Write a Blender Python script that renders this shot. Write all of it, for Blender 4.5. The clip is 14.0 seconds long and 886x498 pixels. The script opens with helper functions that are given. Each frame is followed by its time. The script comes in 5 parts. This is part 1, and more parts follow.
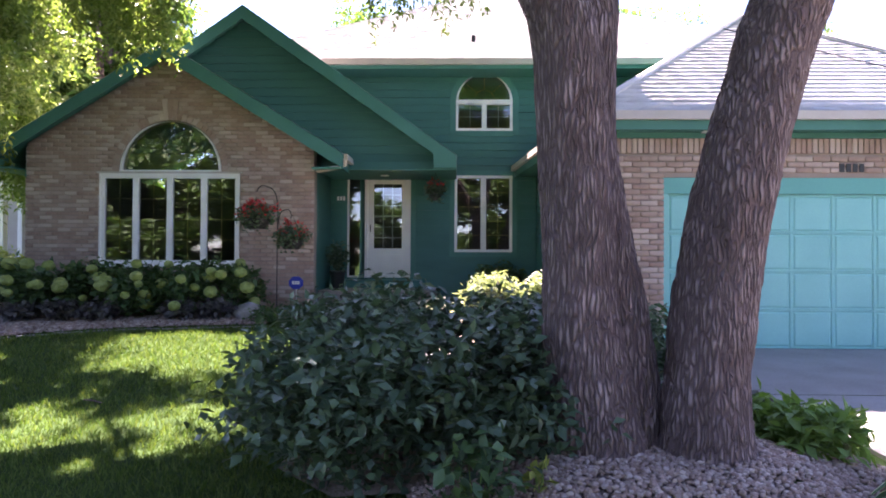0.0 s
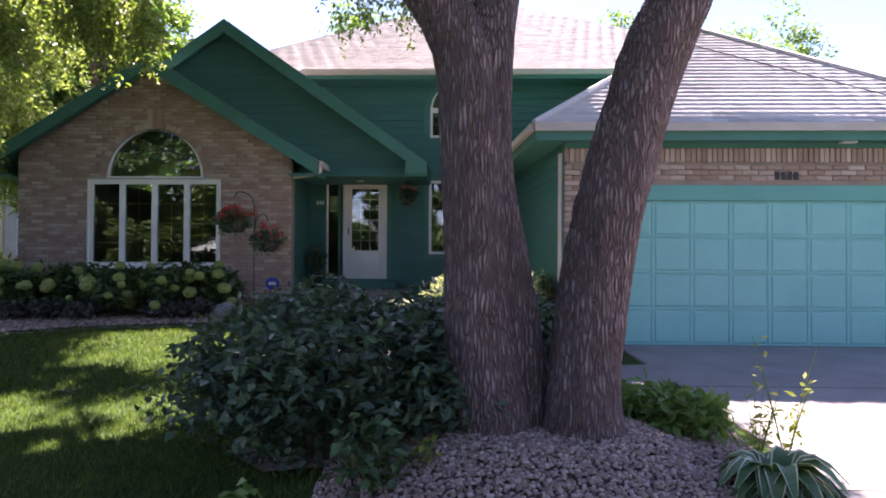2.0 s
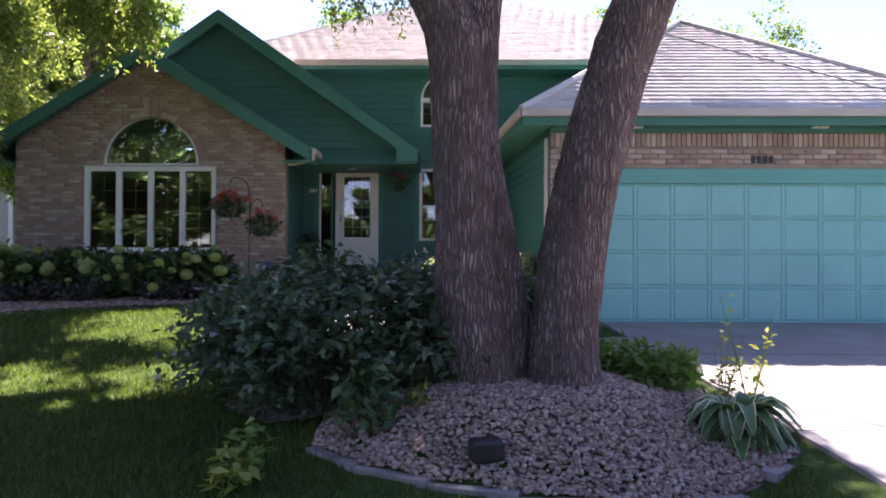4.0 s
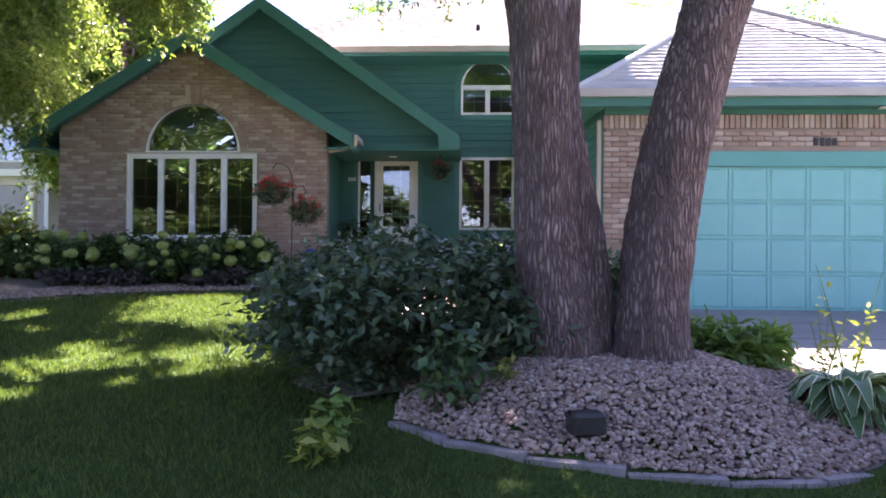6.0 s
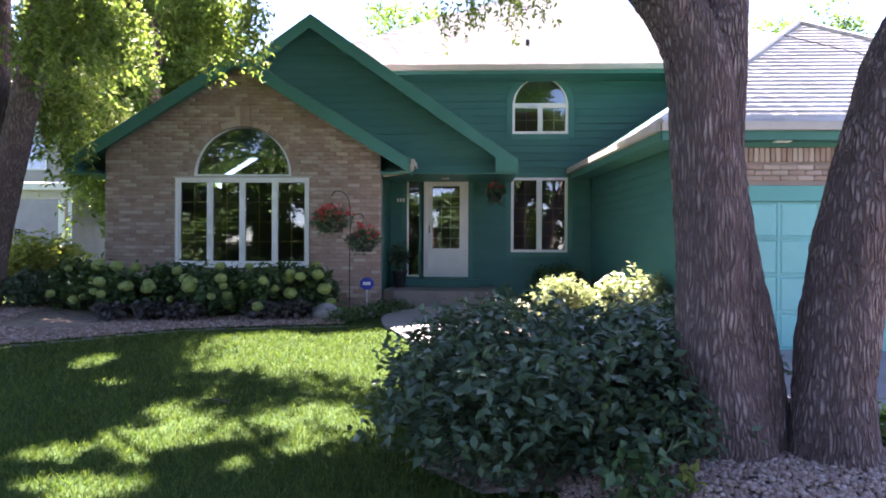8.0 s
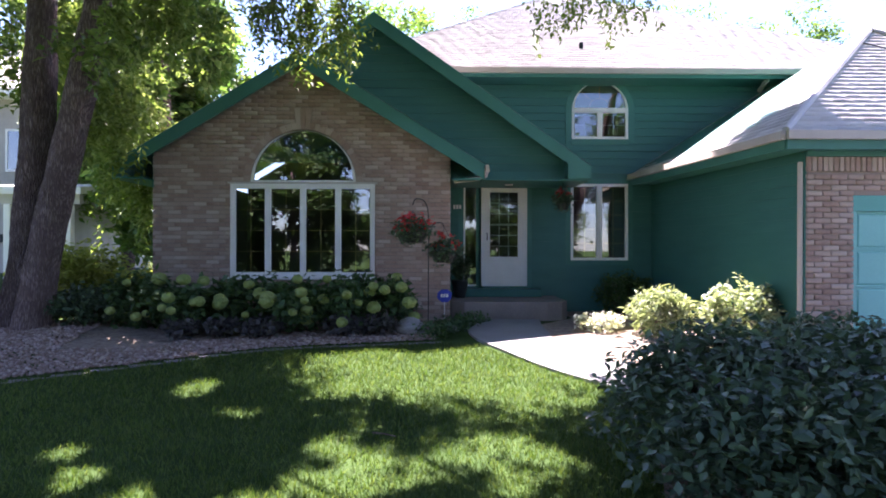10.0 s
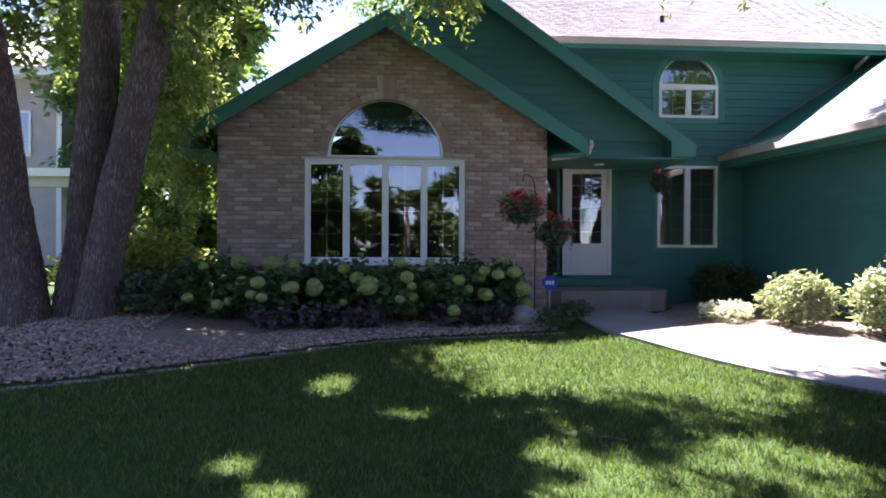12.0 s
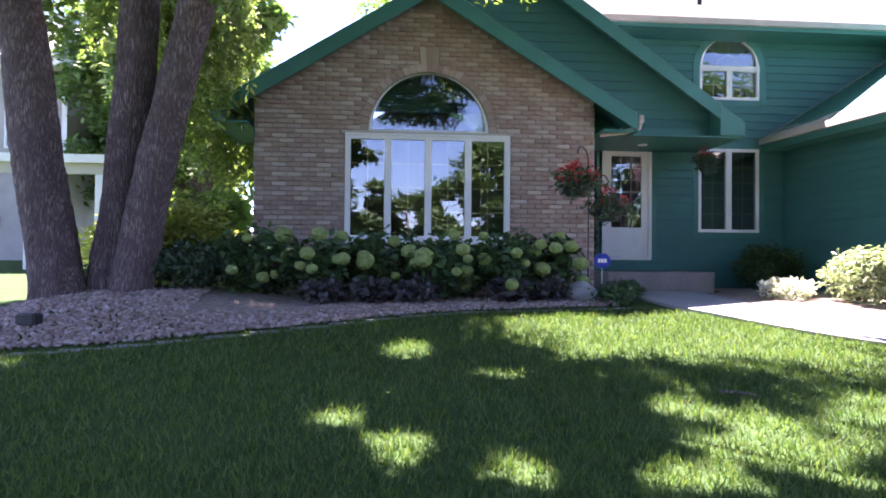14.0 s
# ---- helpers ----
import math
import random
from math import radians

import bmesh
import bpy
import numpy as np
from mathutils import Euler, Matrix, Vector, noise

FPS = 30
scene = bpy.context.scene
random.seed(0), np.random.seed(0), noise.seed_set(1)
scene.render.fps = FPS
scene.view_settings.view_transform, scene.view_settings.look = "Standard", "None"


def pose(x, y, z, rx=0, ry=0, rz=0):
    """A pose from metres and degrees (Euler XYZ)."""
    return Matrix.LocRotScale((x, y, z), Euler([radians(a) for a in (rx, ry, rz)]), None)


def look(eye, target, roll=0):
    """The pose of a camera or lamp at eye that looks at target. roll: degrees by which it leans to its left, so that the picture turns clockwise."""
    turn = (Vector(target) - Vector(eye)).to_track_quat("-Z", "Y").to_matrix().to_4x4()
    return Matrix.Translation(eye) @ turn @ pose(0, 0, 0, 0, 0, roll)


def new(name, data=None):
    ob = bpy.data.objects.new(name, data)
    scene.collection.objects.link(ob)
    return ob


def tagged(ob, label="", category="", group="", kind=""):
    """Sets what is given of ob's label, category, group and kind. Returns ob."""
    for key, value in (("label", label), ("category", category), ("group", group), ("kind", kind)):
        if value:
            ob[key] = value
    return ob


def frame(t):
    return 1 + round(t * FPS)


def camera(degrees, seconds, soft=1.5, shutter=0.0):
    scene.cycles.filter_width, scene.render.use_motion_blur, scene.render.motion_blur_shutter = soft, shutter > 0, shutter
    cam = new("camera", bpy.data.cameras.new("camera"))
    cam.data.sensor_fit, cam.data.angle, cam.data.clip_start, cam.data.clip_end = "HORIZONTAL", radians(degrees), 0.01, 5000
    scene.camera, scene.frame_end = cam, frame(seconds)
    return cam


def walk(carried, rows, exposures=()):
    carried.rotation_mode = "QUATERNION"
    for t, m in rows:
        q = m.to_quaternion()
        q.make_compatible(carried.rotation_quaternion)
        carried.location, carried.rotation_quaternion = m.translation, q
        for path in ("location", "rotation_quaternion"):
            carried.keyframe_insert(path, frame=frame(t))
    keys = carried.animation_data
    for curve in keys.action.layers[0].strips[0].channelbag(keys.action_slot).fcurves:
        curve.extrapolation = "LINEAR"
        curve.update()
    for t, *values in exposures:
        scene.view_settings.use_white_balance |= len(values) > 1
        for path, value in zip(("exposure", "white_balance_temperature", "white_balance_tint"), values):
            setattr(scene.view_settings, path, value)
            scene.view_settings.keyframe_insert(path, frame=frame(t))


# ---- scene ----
cam = camera(68.0, 14.0, soft=1.85)
PATH = [
    (0, (0.288, -0.031, 1.203), (0.242, 1.968, 1.228), 0.3),
    (0.5, (0.604, -0.675, 1.181), (0.551, 1.324, 1.202), 0.3),
    (1, (0.777, -0.786, 1.191), (0.727, 1.213, 1.211), 0.2),
    (1.5, (0.879, -0.7, 1.228), (0.826, 1.299, 1.247), 0.3),
    (2, (0.922, -0.595, 1.232), (0.864, 1.404, 1.259), 0.3),
    (4.5, (0.924, -0.982, 0.767), (0.905, 1.018, 0.786), 0.3),
    (5, (0.727, -0.93, 0.571), (0.712, 1.069, 0.598), 0.4),
    (5.5, (0.531, -0.807, 0.611), (0.486, 1.193, 0.633), 0.3),
    (6, (0.491, -0.761, 0.778), (0.403, 1.237, 0.795), 0.4),
    (6.5, (0.128, -0.791, 0.943), (0.02, 1.206, 0.954), 0.4),
    (7, (-0.224, -0.734, 1.077), (-0.335, 1.263, 1.086), -0.0),
    (7.2, (-0.345, -0.661, 1.236), (-0.452, 1.336, 1.232), 0.1),
    (9.3, (-1.197, -0.282, 1.533), (-1.251, 1.717, 1.528), 0.2),
    (9.5, (-1.518, -0.231, 1.581), (-1.552, 1.769, 1.569), 0.3),
    (10, (-2.671, -0.003, 1.551), (-2.632, 1.996, 1.549), 0.1),
    (10.5, (-3.516, 0.409, 1.497), (-3.424, 2.407, 1.501), 0.1),
    (11, (-3.849, 0.695, 1.437), (-3.745, 2.692, 1.437), 0.2),
    (11.5, (-4.07, 0.908, 1.374), (-3.961, 2.905, 1.366), 0.4),
    (12, (-4.676, 1.138, 1.278), (-4.549, 3.134, 1.275), 0.3),
    (12.5, (-5.311, 1.363, 1.161), (-5.162, 3.358, 1.167), 0.4),
    (13, (-5.555, 1.518, 0.986), (-5.397, 3.512, 1.004), 0.4),
    (13.5, (-5.571, 1.595, 0.902), (-5.412, 3.588, 0.917), 0.5),
    (14, (-5.507, 1.6, 0.764), (-5.347, 3.594, 0.795), 0.5),
]
walk(cam, [(t, look(eye, target, roll)) for t, eye, target, roll in PATH], exposures=[(0.0, 3.42, 6650, 38.0), (0.6, 3.27, 6650, 38.0), (1.0, 2.9, 6650, 38.0), (2.0, 2.75, 6650, 39.0), (5.0, 2.75, 6650, 40.0), (5.5, 3.1, 6650, 40.0), (6.6, 3.45, 6600, 38.0), (9.5, 3.2, 6200, 35.0), (11.0, 2.82, 6100, 37.0), (12.5, 3.04, 6050, 39.0), (14.0, 3.64, 6000, 42.0)])

# ---- sky and sun ----
SUN_X, SUN_Y = -0.15, 0.5
SUN_DIR = Vector((SUN_X, SUN_Y, 1.0)).normalized()
world = bpy.data.worlds.new("sky")
scene.world = world
world.use_nodes = True
wn = world.node_tree.nodes
sky = wn.new("ShaderNodeTexSky")
sky.sky_type = 'NISHITA'
sky.sun_disc = False
sky.sun_elevation = math.asin(SUN_DIR.z)
sky.sun_rotation = math.atan2(SUN_DIR.x, SUN_DIR.y)
sky.air_density = 0.75
sky.dust_density = 0.35
sky.ozone_density = 2.5
wn["Background"].inputs["Strength"].default_value = 0.066
world.node_tree.links.new(sky.outputs[0], wn["Background"].inputs[0])
sun_data = bpy.data.lights.new("sun", 'SUN')
sun_data.energy = 5.0
sun_data.angle = radians(0.55)
sun_data.color = (1.0, 0.95, 0.86)
sun = new("sun", sun_data)
sun.matrix_basis = look(SUN_DIR * 40, (0, 0, 0))


# ---- materials ----
def mat(name, c1, c2, scale=6.0, rough=0.75, bump=0.3, depth=0.004, fine=8.0, c3=None, vary="", metal=0.0, spec=0.4,
        stretch=(1, 1, 1), leaf=0.0, amount=0.5):
    """Two colours mixed by coarse and fine noise; vary: 'object' or 'island' mixes in c3; leaf: share of light let through."""
    m = bpy.data.materials.new(name)
    m.use_nodes = True
    nt = m.node_tree
    n, l = nt.nodes, nt.links
    b = n["Principled BSDF"]
    geo = n.new("ShaderNodeNewGeometry")
    mp = n.new("ShaderNodeMapping")
    mp.inputs["Scale"].default_value = stretch
    l.new(geo.outputs["Position"], mp.inputs[0])
    n1 = n.new("ShaderNodeTexNoise")
    n1.inputs["Scale"].default_value = scale
    n1.inputs["Detail"].default_value = 4
    n2 = n.new("ShaderNodeTexNoise")
    n2.inputs["Scale"].default_value = scale * fine
    n2.inputs["Detail"].default_value = 3
    l.new(mp.outputs[0], n1.inputs[0])
    l.new(mp.outputs[0], n2.inputs[0])
    add = n.new("ShaderNodeMath")
    add.operation = 'MULTIPLY_ADD'
    l.new(n2.outputs[0], add.inputs[0])
    add.inputs[1].default_value = 0.45
    sc = n.new("ShaderNodeMath")
    sc.operation = 'MULTIPLY'
    sc.inputs[1].default_value = 0.55
    l.new(n1.outputs[0], sc.inputs[0])
    l.new(sc.outputs[0], add.inputs[2])
    ramp = n.new("ShaderNodeValToRGB")
    ramp.color_ramp.elements[0].position = 0.36
    ramp.color_ramp.elements[1].position = 0.64
    ramp.color_ramp.elements[0].color = (*c1, 1)
    ramp.color_ramp.elements[1].color = (*c2, 1)
    l.new(add.outputs[0], ramp.inputs[0])
    col = ramp.outputs[0]
    if c3:
        mx = n.new("ShaderNodeMix")
        mx.data_type = 'RGBA'
        if vary == "object":
            src = n.new("ShaderNodeObjectInfo").outputs["Random"]
        else:
            src = geo.outputs["Random Per Island"]
        am = n.new("ShaderNodeMath")
        am.operation = 'MULTIPLY'
        am.inputs[1].default_value = amount * 2
        am.use_clamp = True
        pw = n.new("ShaderNodeMath")
        pw.operation = 'POWER'
        pw.inputs[1].default_value = 2.0
        l.new(src, pw.inputs[0])
        l.new(pw.outputs[0], am.inputs[0])
        l.new(am.outputs[0], mx.inputs[0])
        l.new(col, mx.inputs[6])
        mx.inputs[7].default_value = (*c3, 1)
        col = mx.outputs[2]
    l.new(col, b.inputs["Base Color"])
    b.inputs["Roughness"].default_value = rough
    b.inputs["Metallic"].default_value = metal
    b.inputs["Specular IOR Level"].default_value = spec
    if bump:
        bp = n.new("ShaderNodeBump")
        bp.inputs["Strength"].default_value = bump
        bp.inputs["Distance"].default_value = depth
        l.new(n2.outputs[0], bp.inputs["Height"])
        l.new(bp.outputs[0], b.inputs["Normal"])
    if leaf:
        tr = n.new("ShaderNodeBsdfTranslucent")
        br = n.new("ShaderNodeMix")
        br.data_type = 'RGBA'
        br.blend_type = 'MULTIPLY'
        br.inputs[0].default_value = 1.0
        l.new(col, br.inputs[6])
        br.inputs[7].default_value = (1.5, 1.6, 0.7, 1)
        l.new(br.outputs[2], tr.inputs[0])
        ms = n.new("ShaderNodeMixShader")
        ms.inputs[0].default_value = leaf
        l.new(b.outputs[0], ms.inputs[1])
        l.new(tr.outputs[0], ms.inputs[2])
        l.new(ms.outputs[0], n["Material Output"].inputs[0])
    return m


def glass_mat(name):
    m = bpy.data.materials.new(name)
    m.use_nodes = True
    n, l = m.node_tree.nodes, m.node_tree.links
    gl = n.new("ShaderNodeBsdfGlossy")
    gl.inputs["Roughness"].default_value = 0.01
    tr = n.new("ShaderNodeBsdfTransparent")
    tr.inputs[0].default_value = (0.75, 0.78, 0.76, 1)
    fr = n.new("ShaderNodeFresnel")
    fr.inputs[0].default_value = 1.6
    mu = n.new("ShaderNodeMath")
    mu.operation = 'MULTIPLY_ADD'
    mu.inputs[1].default_value = 1.4
    mu.inputs[2].default_value = 0.045
    mu.use_clamp = True
    l.new(fr.outputs[0], mu.inputs[0])
    ms = n.new("ShaderNodeMixShader")
    l.new(mu.outputs[0], ms.inputs[0])
    l.new(tr.outputs[0], ms.inputs[1])
    l.new(gl.outputs[0], ms.inputs[2])
    l.new(ms.outputs[0], n["Material Output"].inputs[0])
    return m


def bark_mat(name):
    """Upright plates of bark with dark fissures between them, blotched with grey."""
    m = bpy.data.materials.new(name)
    m.use_nodes = True
    n, l = m.node_tree.nodes, m.node_tree.links
    b = n["Principled BSDF"]
    geo = n.new("ShaderNodeNewGeometry")
    warp = n.new("ShaderNodeTexNoise")
    warp.inputs["Scale"].default_value = 6.0
    warp.inputs["Detail"].default_value = 3
    l.new(geo.outputs["Position"], warp.inputs[0])
    off = n.new("ShaderNodeVectorMath")
    off.operation = 'MULTIPLY_ADD'
    l.new(warp.outputs["Color"], off.inputs[0])
    off.inputs[1].default_value = (0.035, 0.035, 0.09)
    l.new(geo.outputs["Position"], off.inputs[2])
    mp = n.new("ShaderNodeMapping")
    mp.inputs["Scale"].default_value = (1, 1, 0.13)
    l.new(off.outputs[0], mp.inputs[0])
    vo = n.new("ShaderNodeTexVoronoi")
    vo.feature = 'DISTANCE_TO_EDGE'
    vo.inputs["Scale"].default_value = 40.0
    l.new(mp.outputs[0], vo.inputs["Vector"])
    crack = n.new("ShaderNodeMapRange")
    crack.interpolation_type = 'SMOOTHSTEP'
    crack.inputs["From Min"].default_value = 0.0
    crack.inputs["From Max"].default_value = 0.3
    l.new(vo.outputs["Distance"], crack.inputs["Value"])
    fine = n.new("ShaderNodeTexNoise")
    fine.inputs["Scale"].default_value = 42.0
    fine.inputs["Detail"].default_value = 5
    l.new(mp.outputs[0], fine.inputs[0])
    coarse = n.new("ShaderNodeTexNoise")
    coarse.inputs["Scale"].default_value = 5.0
    coarse.inputs["Detail"].default_value = 4
    l.new(geo.outputs["Position"], coarse.inputs[0])
    tone = n.new("ShaderNodeMath")
    tone.operation = 'MULTIPLY_ADD'
    l.new(fine.outputs[0], tone.inputs[0])
    tone.inputs[1].default_value = 0.5
    half = n.new("ShaderNodeMath")
    half.operation = 'MULTIPLY'
    half.inputs[1].default_value = 0.5
    l.new(coarse.outputs[0], half.inputs[0])
    l.new(half.outputs[0], tone.inputs[2])
    ramp = n.new("ShaderNodeValToRGB")
    ramp.color_ramp.elements[0].position = 0.38
    ramp.color_ramp.elements[1].position = 0.62
    ramp.color_ramp.elements[0].color = (0.135, 0.088, 0.08, 1)
    ramp.color_ramp.elements[1].color = (0.37, 0.275, 0.258, 1)
    l.new(tone.outputs[0], ramp.inputs[0])
    mx = n.new("ShaderNodeMix")
    mx.data_type = 'RGBA'
    l.new(crack.outputs[0], mx.inputs[0])
    mx.inputs[6].default_value = (0.13, 0.088, 0.082, 1)
    l.new(ramp.outputs[0], mx.inputs[7])
    l.new(mx.outputs[2], b.inputs["Base Color"])
    b.inputs["Roughness"].default_value = 0.95
    b.inputs["Specular IOR Level"].default_value = 0.2
    hgt = n.new("ShaderNodeMath")
    hgt.operation = 'MULTIPLY_ADD'
    l.new(fine.outputs[0], hgt.inputs[0])
    hgt.inputs[1].default_value = 0.6
    l.new(crack.outputs[0], hgt.inputs[2])
    bp = n.new("ShaderNodeBump")
    bp.inputs["Strength"].default_value = 1.0
    bp.inputs["Distance"].default_value = 0.028
    l.new(hgt.outputs[0], bp.inputs["Height"])
    l.new(bp.outputs[0], b.inputs["Normal"])
    return m


GRASS_SOIL = mat("lawn_turf", (0.026, 0.053, 0.013), (0.053, 0.09, 0.024), 3.0, 0.95, 0.8, 0.03, 14, spec=0.1)
GRASS = mat("grass_blade", (0.031, 0.07, 0.014), (0.061, 0.108, 0.027), 1.2, 0.6, 0, c3=(0.13, 0.165, 0.055), vary="island", leaf=0.45, spec=0.25)
CONCRETE = mat("concrete", (0.2, 0.188, 0.178), (0.28, 0.265, 0.255), 1.6, 0.9, 0.4, 0.004, 30)
SLAB = mat("porch_concrete", (0.21, 0.17, 0.15), (0.29, 0.24, 0.21), 2.0, 0.9, 0.4, 0.004, 25)
MORTAR = mat("mortar", (0.25, 0.195, 0.165), (0.33, 0.265, 0.222), 4, 0.95, 0.5, 0.003, 20)
BRICK = mat("tan_brick", (0.275, 0.18, 0.142), (0.39, 0.272, 0.216), 5, 0.9, 0.6, 0.004, 14, c3=(0.50, 0.40, 0.335), vary="island", amount=0.5)
BRICK_OB = mat("tan_brick_piece", (0.275, 0.18, 0.142), (0.39, 0.272, 0.216), 5, 0.9, 0.6, 0.004, 14, c3=(0.50, 0.40, 0.335), vary="object", amount=0.5)
GREEN = mat("green_siding_paint", (0.032, 0.135, 0.112), (0.042, 0.165, 0.138), 1.4, 0.55, 0.25, 0.002, 40, stretch=(1, 1, 4))
GREEN_TRIM = mat("green_trim_paint", (0.034, 0.155, 0.125), (0.046, 0.19, 0.155), 2.0, 0.5, 0.2, 0.002, 30)
TEAL = mat("teal_door_paint", (0.165, 0.46, 0.43), (0.2, 0.52, 0.485), 1.5, 0.45, 0.15, 0.002, 40)
TEAL_FRAME = mat("teal_frame_paint", (0.085, 0.33, 0.29), (0.105, 0.38, 0.335), 1.5, 0.5, 0.15, 0.002, 40)
WHITE = mat("white_vinyl", (0.72, 0.70, 0.66), (0.8, 0.78, 0.74), 3, 0.45, 0.1, 0.001, 20)
BEIGE = mat("beige_trim", (0.42, 0.37, 0.31), (0.5, 0.45, 0.38), 3, 0.5, 0.15, 0.002, 20)
BRASS = mat("brass_muntin", (0.5, 0.36, 0.14), (0.6, 0.45, 0.2), 8, 0.35, 0, metal=0.8)
SHINGLE = mat("grey_brown_shingle", (0.52, 0.495, 0.485), (0.66, 0.63, 0.615), 2.5, 0.95, 0.9, 0.008, 30, c3=(0.42, 0.39, 0.38), vary="island", amount=0.45)
DARK_METAL = mat("black_metal", (0.012, 0.012, 0.013), (0.03, 0.03, 0.03), 12, 0.45, 0.2, 0.001, 10)
BARK = bark_mat("grey_brown_bark")
ROCK = mat("river_rock", (0.165, 0.103, 0.082), (0.29, 0.195, 0.158), 16, 0.9, 0.5, 0.004, 5, c3=(0.48, 0.39, 0.335), vary="island", amount=0.4)
BOULDER = mat("grey_boulder", (0.2, 0.18, 0.17), (0.36, 0.33, 0.31), 7, 0.9, 0.8, 0.01, 8)
EDGING = mat("concrete_edging", (0.19, 0.165, 0.16), (0.29, 0.255, 0.245), 8, 0.92, 0.5, 0.004, 12)
MULCH = mat("dry_mulch", (0.16, 0.115, 0.085), (0.36, 0.29, 0.23), 14, 0.97, 1.0, 0.02, 6)
LEAF_DARK = mat("dark_shrub_leaf", (0.033, 0.066, 0.04), (0.062, 0.106, 0.062), 5, 0.36, 0, c3=(0.09, 0.145, 0.075), vary="island", leaf=0.16, amount=0.6)
LEAF_HYD = mat("hydrangea_leaf", (0.028, 0.07, 0.03), (0.05, 0.11, 0.04), 5, 0.5, 0, c3=(0.09, 0.16, 0.05), vary="island", leaf=0.2)
LEAF_LIGHT = mat("pale_shrub_leaf", (0.13, 0.175, 0.105), (0.23, 0.275, 0.18), 6, 0.5, 0, c3=(0.42, 0.45, 0.32), vary="island", leaf=0.35)
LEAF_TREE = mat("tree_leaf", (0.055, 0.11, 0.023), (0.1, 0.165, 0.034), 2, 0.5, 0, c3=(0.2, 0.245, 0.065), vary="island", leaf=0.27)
LEAF_BACK = mat("far_tree_leaf", (0.05, 0.11, 0.032), (0.09, 0.165, 0.045), 1, 0.55, 0, c3=(0.19, 0.26, 0.09), vary="island", leaf=0.45)
# darker copy of the far tree leaf, so that the panes mirror less light
LEAF_STREET = mat("dimmed_street_leaf", (0.026, 0.06, 0.02), (0.045, 0.09, 0.028), 1, 0.6, 0, c3=(0.09, 0.14, 0.045), vary="island", leaf=0.3)
# lighter copy of the tree leaf: sunlight on hanging twigs is put into the colour
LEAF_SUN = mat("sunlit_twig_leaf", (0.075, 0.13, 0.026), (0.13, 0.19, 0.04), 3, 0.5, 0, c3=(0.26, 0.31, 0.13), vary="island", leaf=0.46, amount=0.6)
LEAF_YELLOW = mat("yellow_green_leaf", (0.16, 0.2, 0.04), (0.26, 0.29, 0.06), 4, 0.5, 0, c3=(0.4, 0.4, 0.14), vary="island", leaf=0.4)
FLOWER_PALE = mat("pale_green_bloom", (0.17, 0.225, 0.065), (0.3, 0.35, 0.11), 20, 0.7, 0.4, 0.005, 5, leaf=0.2)
FLOWER_RED = mat("red_bloom", (0.5, 0.03, 0.04), (0.66, 0.07, 0.08), 20, 0.6, 0, leaf=0.25)
FLOWER_WHITE = mat("white_bloom", (0.6, 0.6, 0.5), (0.75, 0.74, 0.66), 20, 0.6, 0, leaf=0.2)
SIGN_BLUE = mat("blue_sign", (0.02, 0.035, 0.3), (0.025, 0.045, 0.36), 6, 0.35, 0)
SIDING_BEIGE = mat("beige_siding", (0.34, 0.3, 0.255), (0.42, 0.375, 0.32), 2, 0.6, 0.2, 0.002, 20)
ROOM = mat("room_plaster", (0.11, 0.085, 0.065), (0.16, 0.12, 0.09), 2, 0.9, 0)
ASPHALT = mat("asphalt", (0.04, 0.04, 0.042), (0.065, 0.064, 0.063), 4, 0.95, 0.8, 0.006, 30)
GLASS = glass_mat("window_glass")


# ---- mesh helpers ----
def hang(ob, parent):
    if parent:
        ob.parent = parent
        if not parent.parent:
            ob.matrix_parent_inverse = parent.matrix_basis.inverted()
    return ob


def part(name, bm, material, parent=None, label="", smooth=False):
    me = bpy.data.meshes.new(name)
    bm.normal_update()
    bm.to_mesh(me)
    bm.free()
    me.materials.append(material)
    if smooth:
        me.polygons.foreach_set("use_smooth", [True] * len(me.polygons))
    return tagged(hang(new(name, me), parent), label)


def raw(name, verts, faces, material, parent=None, label="", smooth=False):
    """A mesh from arrays: verts (n, 3); faces (m, k), all with k corners."""
    verts, faces = np.asarray(verts, np.float32), np.asarray(faces, np.int32)
    me = bpy.data.meshes.new(name)
    me.vertices.add(len(verts))
    me.vertices.foreach_set("co", verts.ravel())
    k = faces.shape[1]
    me.loops.add(faces.size)
    me.loops.foreach_set("vertex_index", faces.ravel())
    me.polygons.add(len(faces))
    me.polygons.foreach_set("loop_start", np.arange(0, faces.size, k, dtype=np.int32))
    me.polygons.foreach_set("loop_total", np.full(len(faces), k, np.int32))
    me.update(calc_edges=True)
    me.materials.append(material)
    if smooth:
        me.polygons.foreach_set("use_smooth", [True] * len(faces))
    return tagged(hang(new(name, me), parent), label)


def thing(name, at, label, category, group="", kind=""):
    ob = new(name)
    ob.location = at
    return tagged(ob, label, category, group, kind)


def box(bm, x0, y0, z0, x1, y1, z1, bevel=0.0):
    v = bmesh.ops.create_cube(bm, size=1.0, matrix=Matrix.Translation(((x0 + x1) / 2, (y0 + y1) / 2, (z0 + z1) / 2))
                              @ Matrix.Diagonal((x1 - x0, y1 - y0, z1 - z0, 1)))["verts"]
    if bevel:
        es = list({e for w in v for e in w.link_edges})
        bmesh.ops.bevel(bm, geom=es, offset=bevel, segments=1, affect='EDGES')
    return bm


def boxed(*args, bevel=0.0):
    return box(bmesh.new(), *args, bevel=bevel)


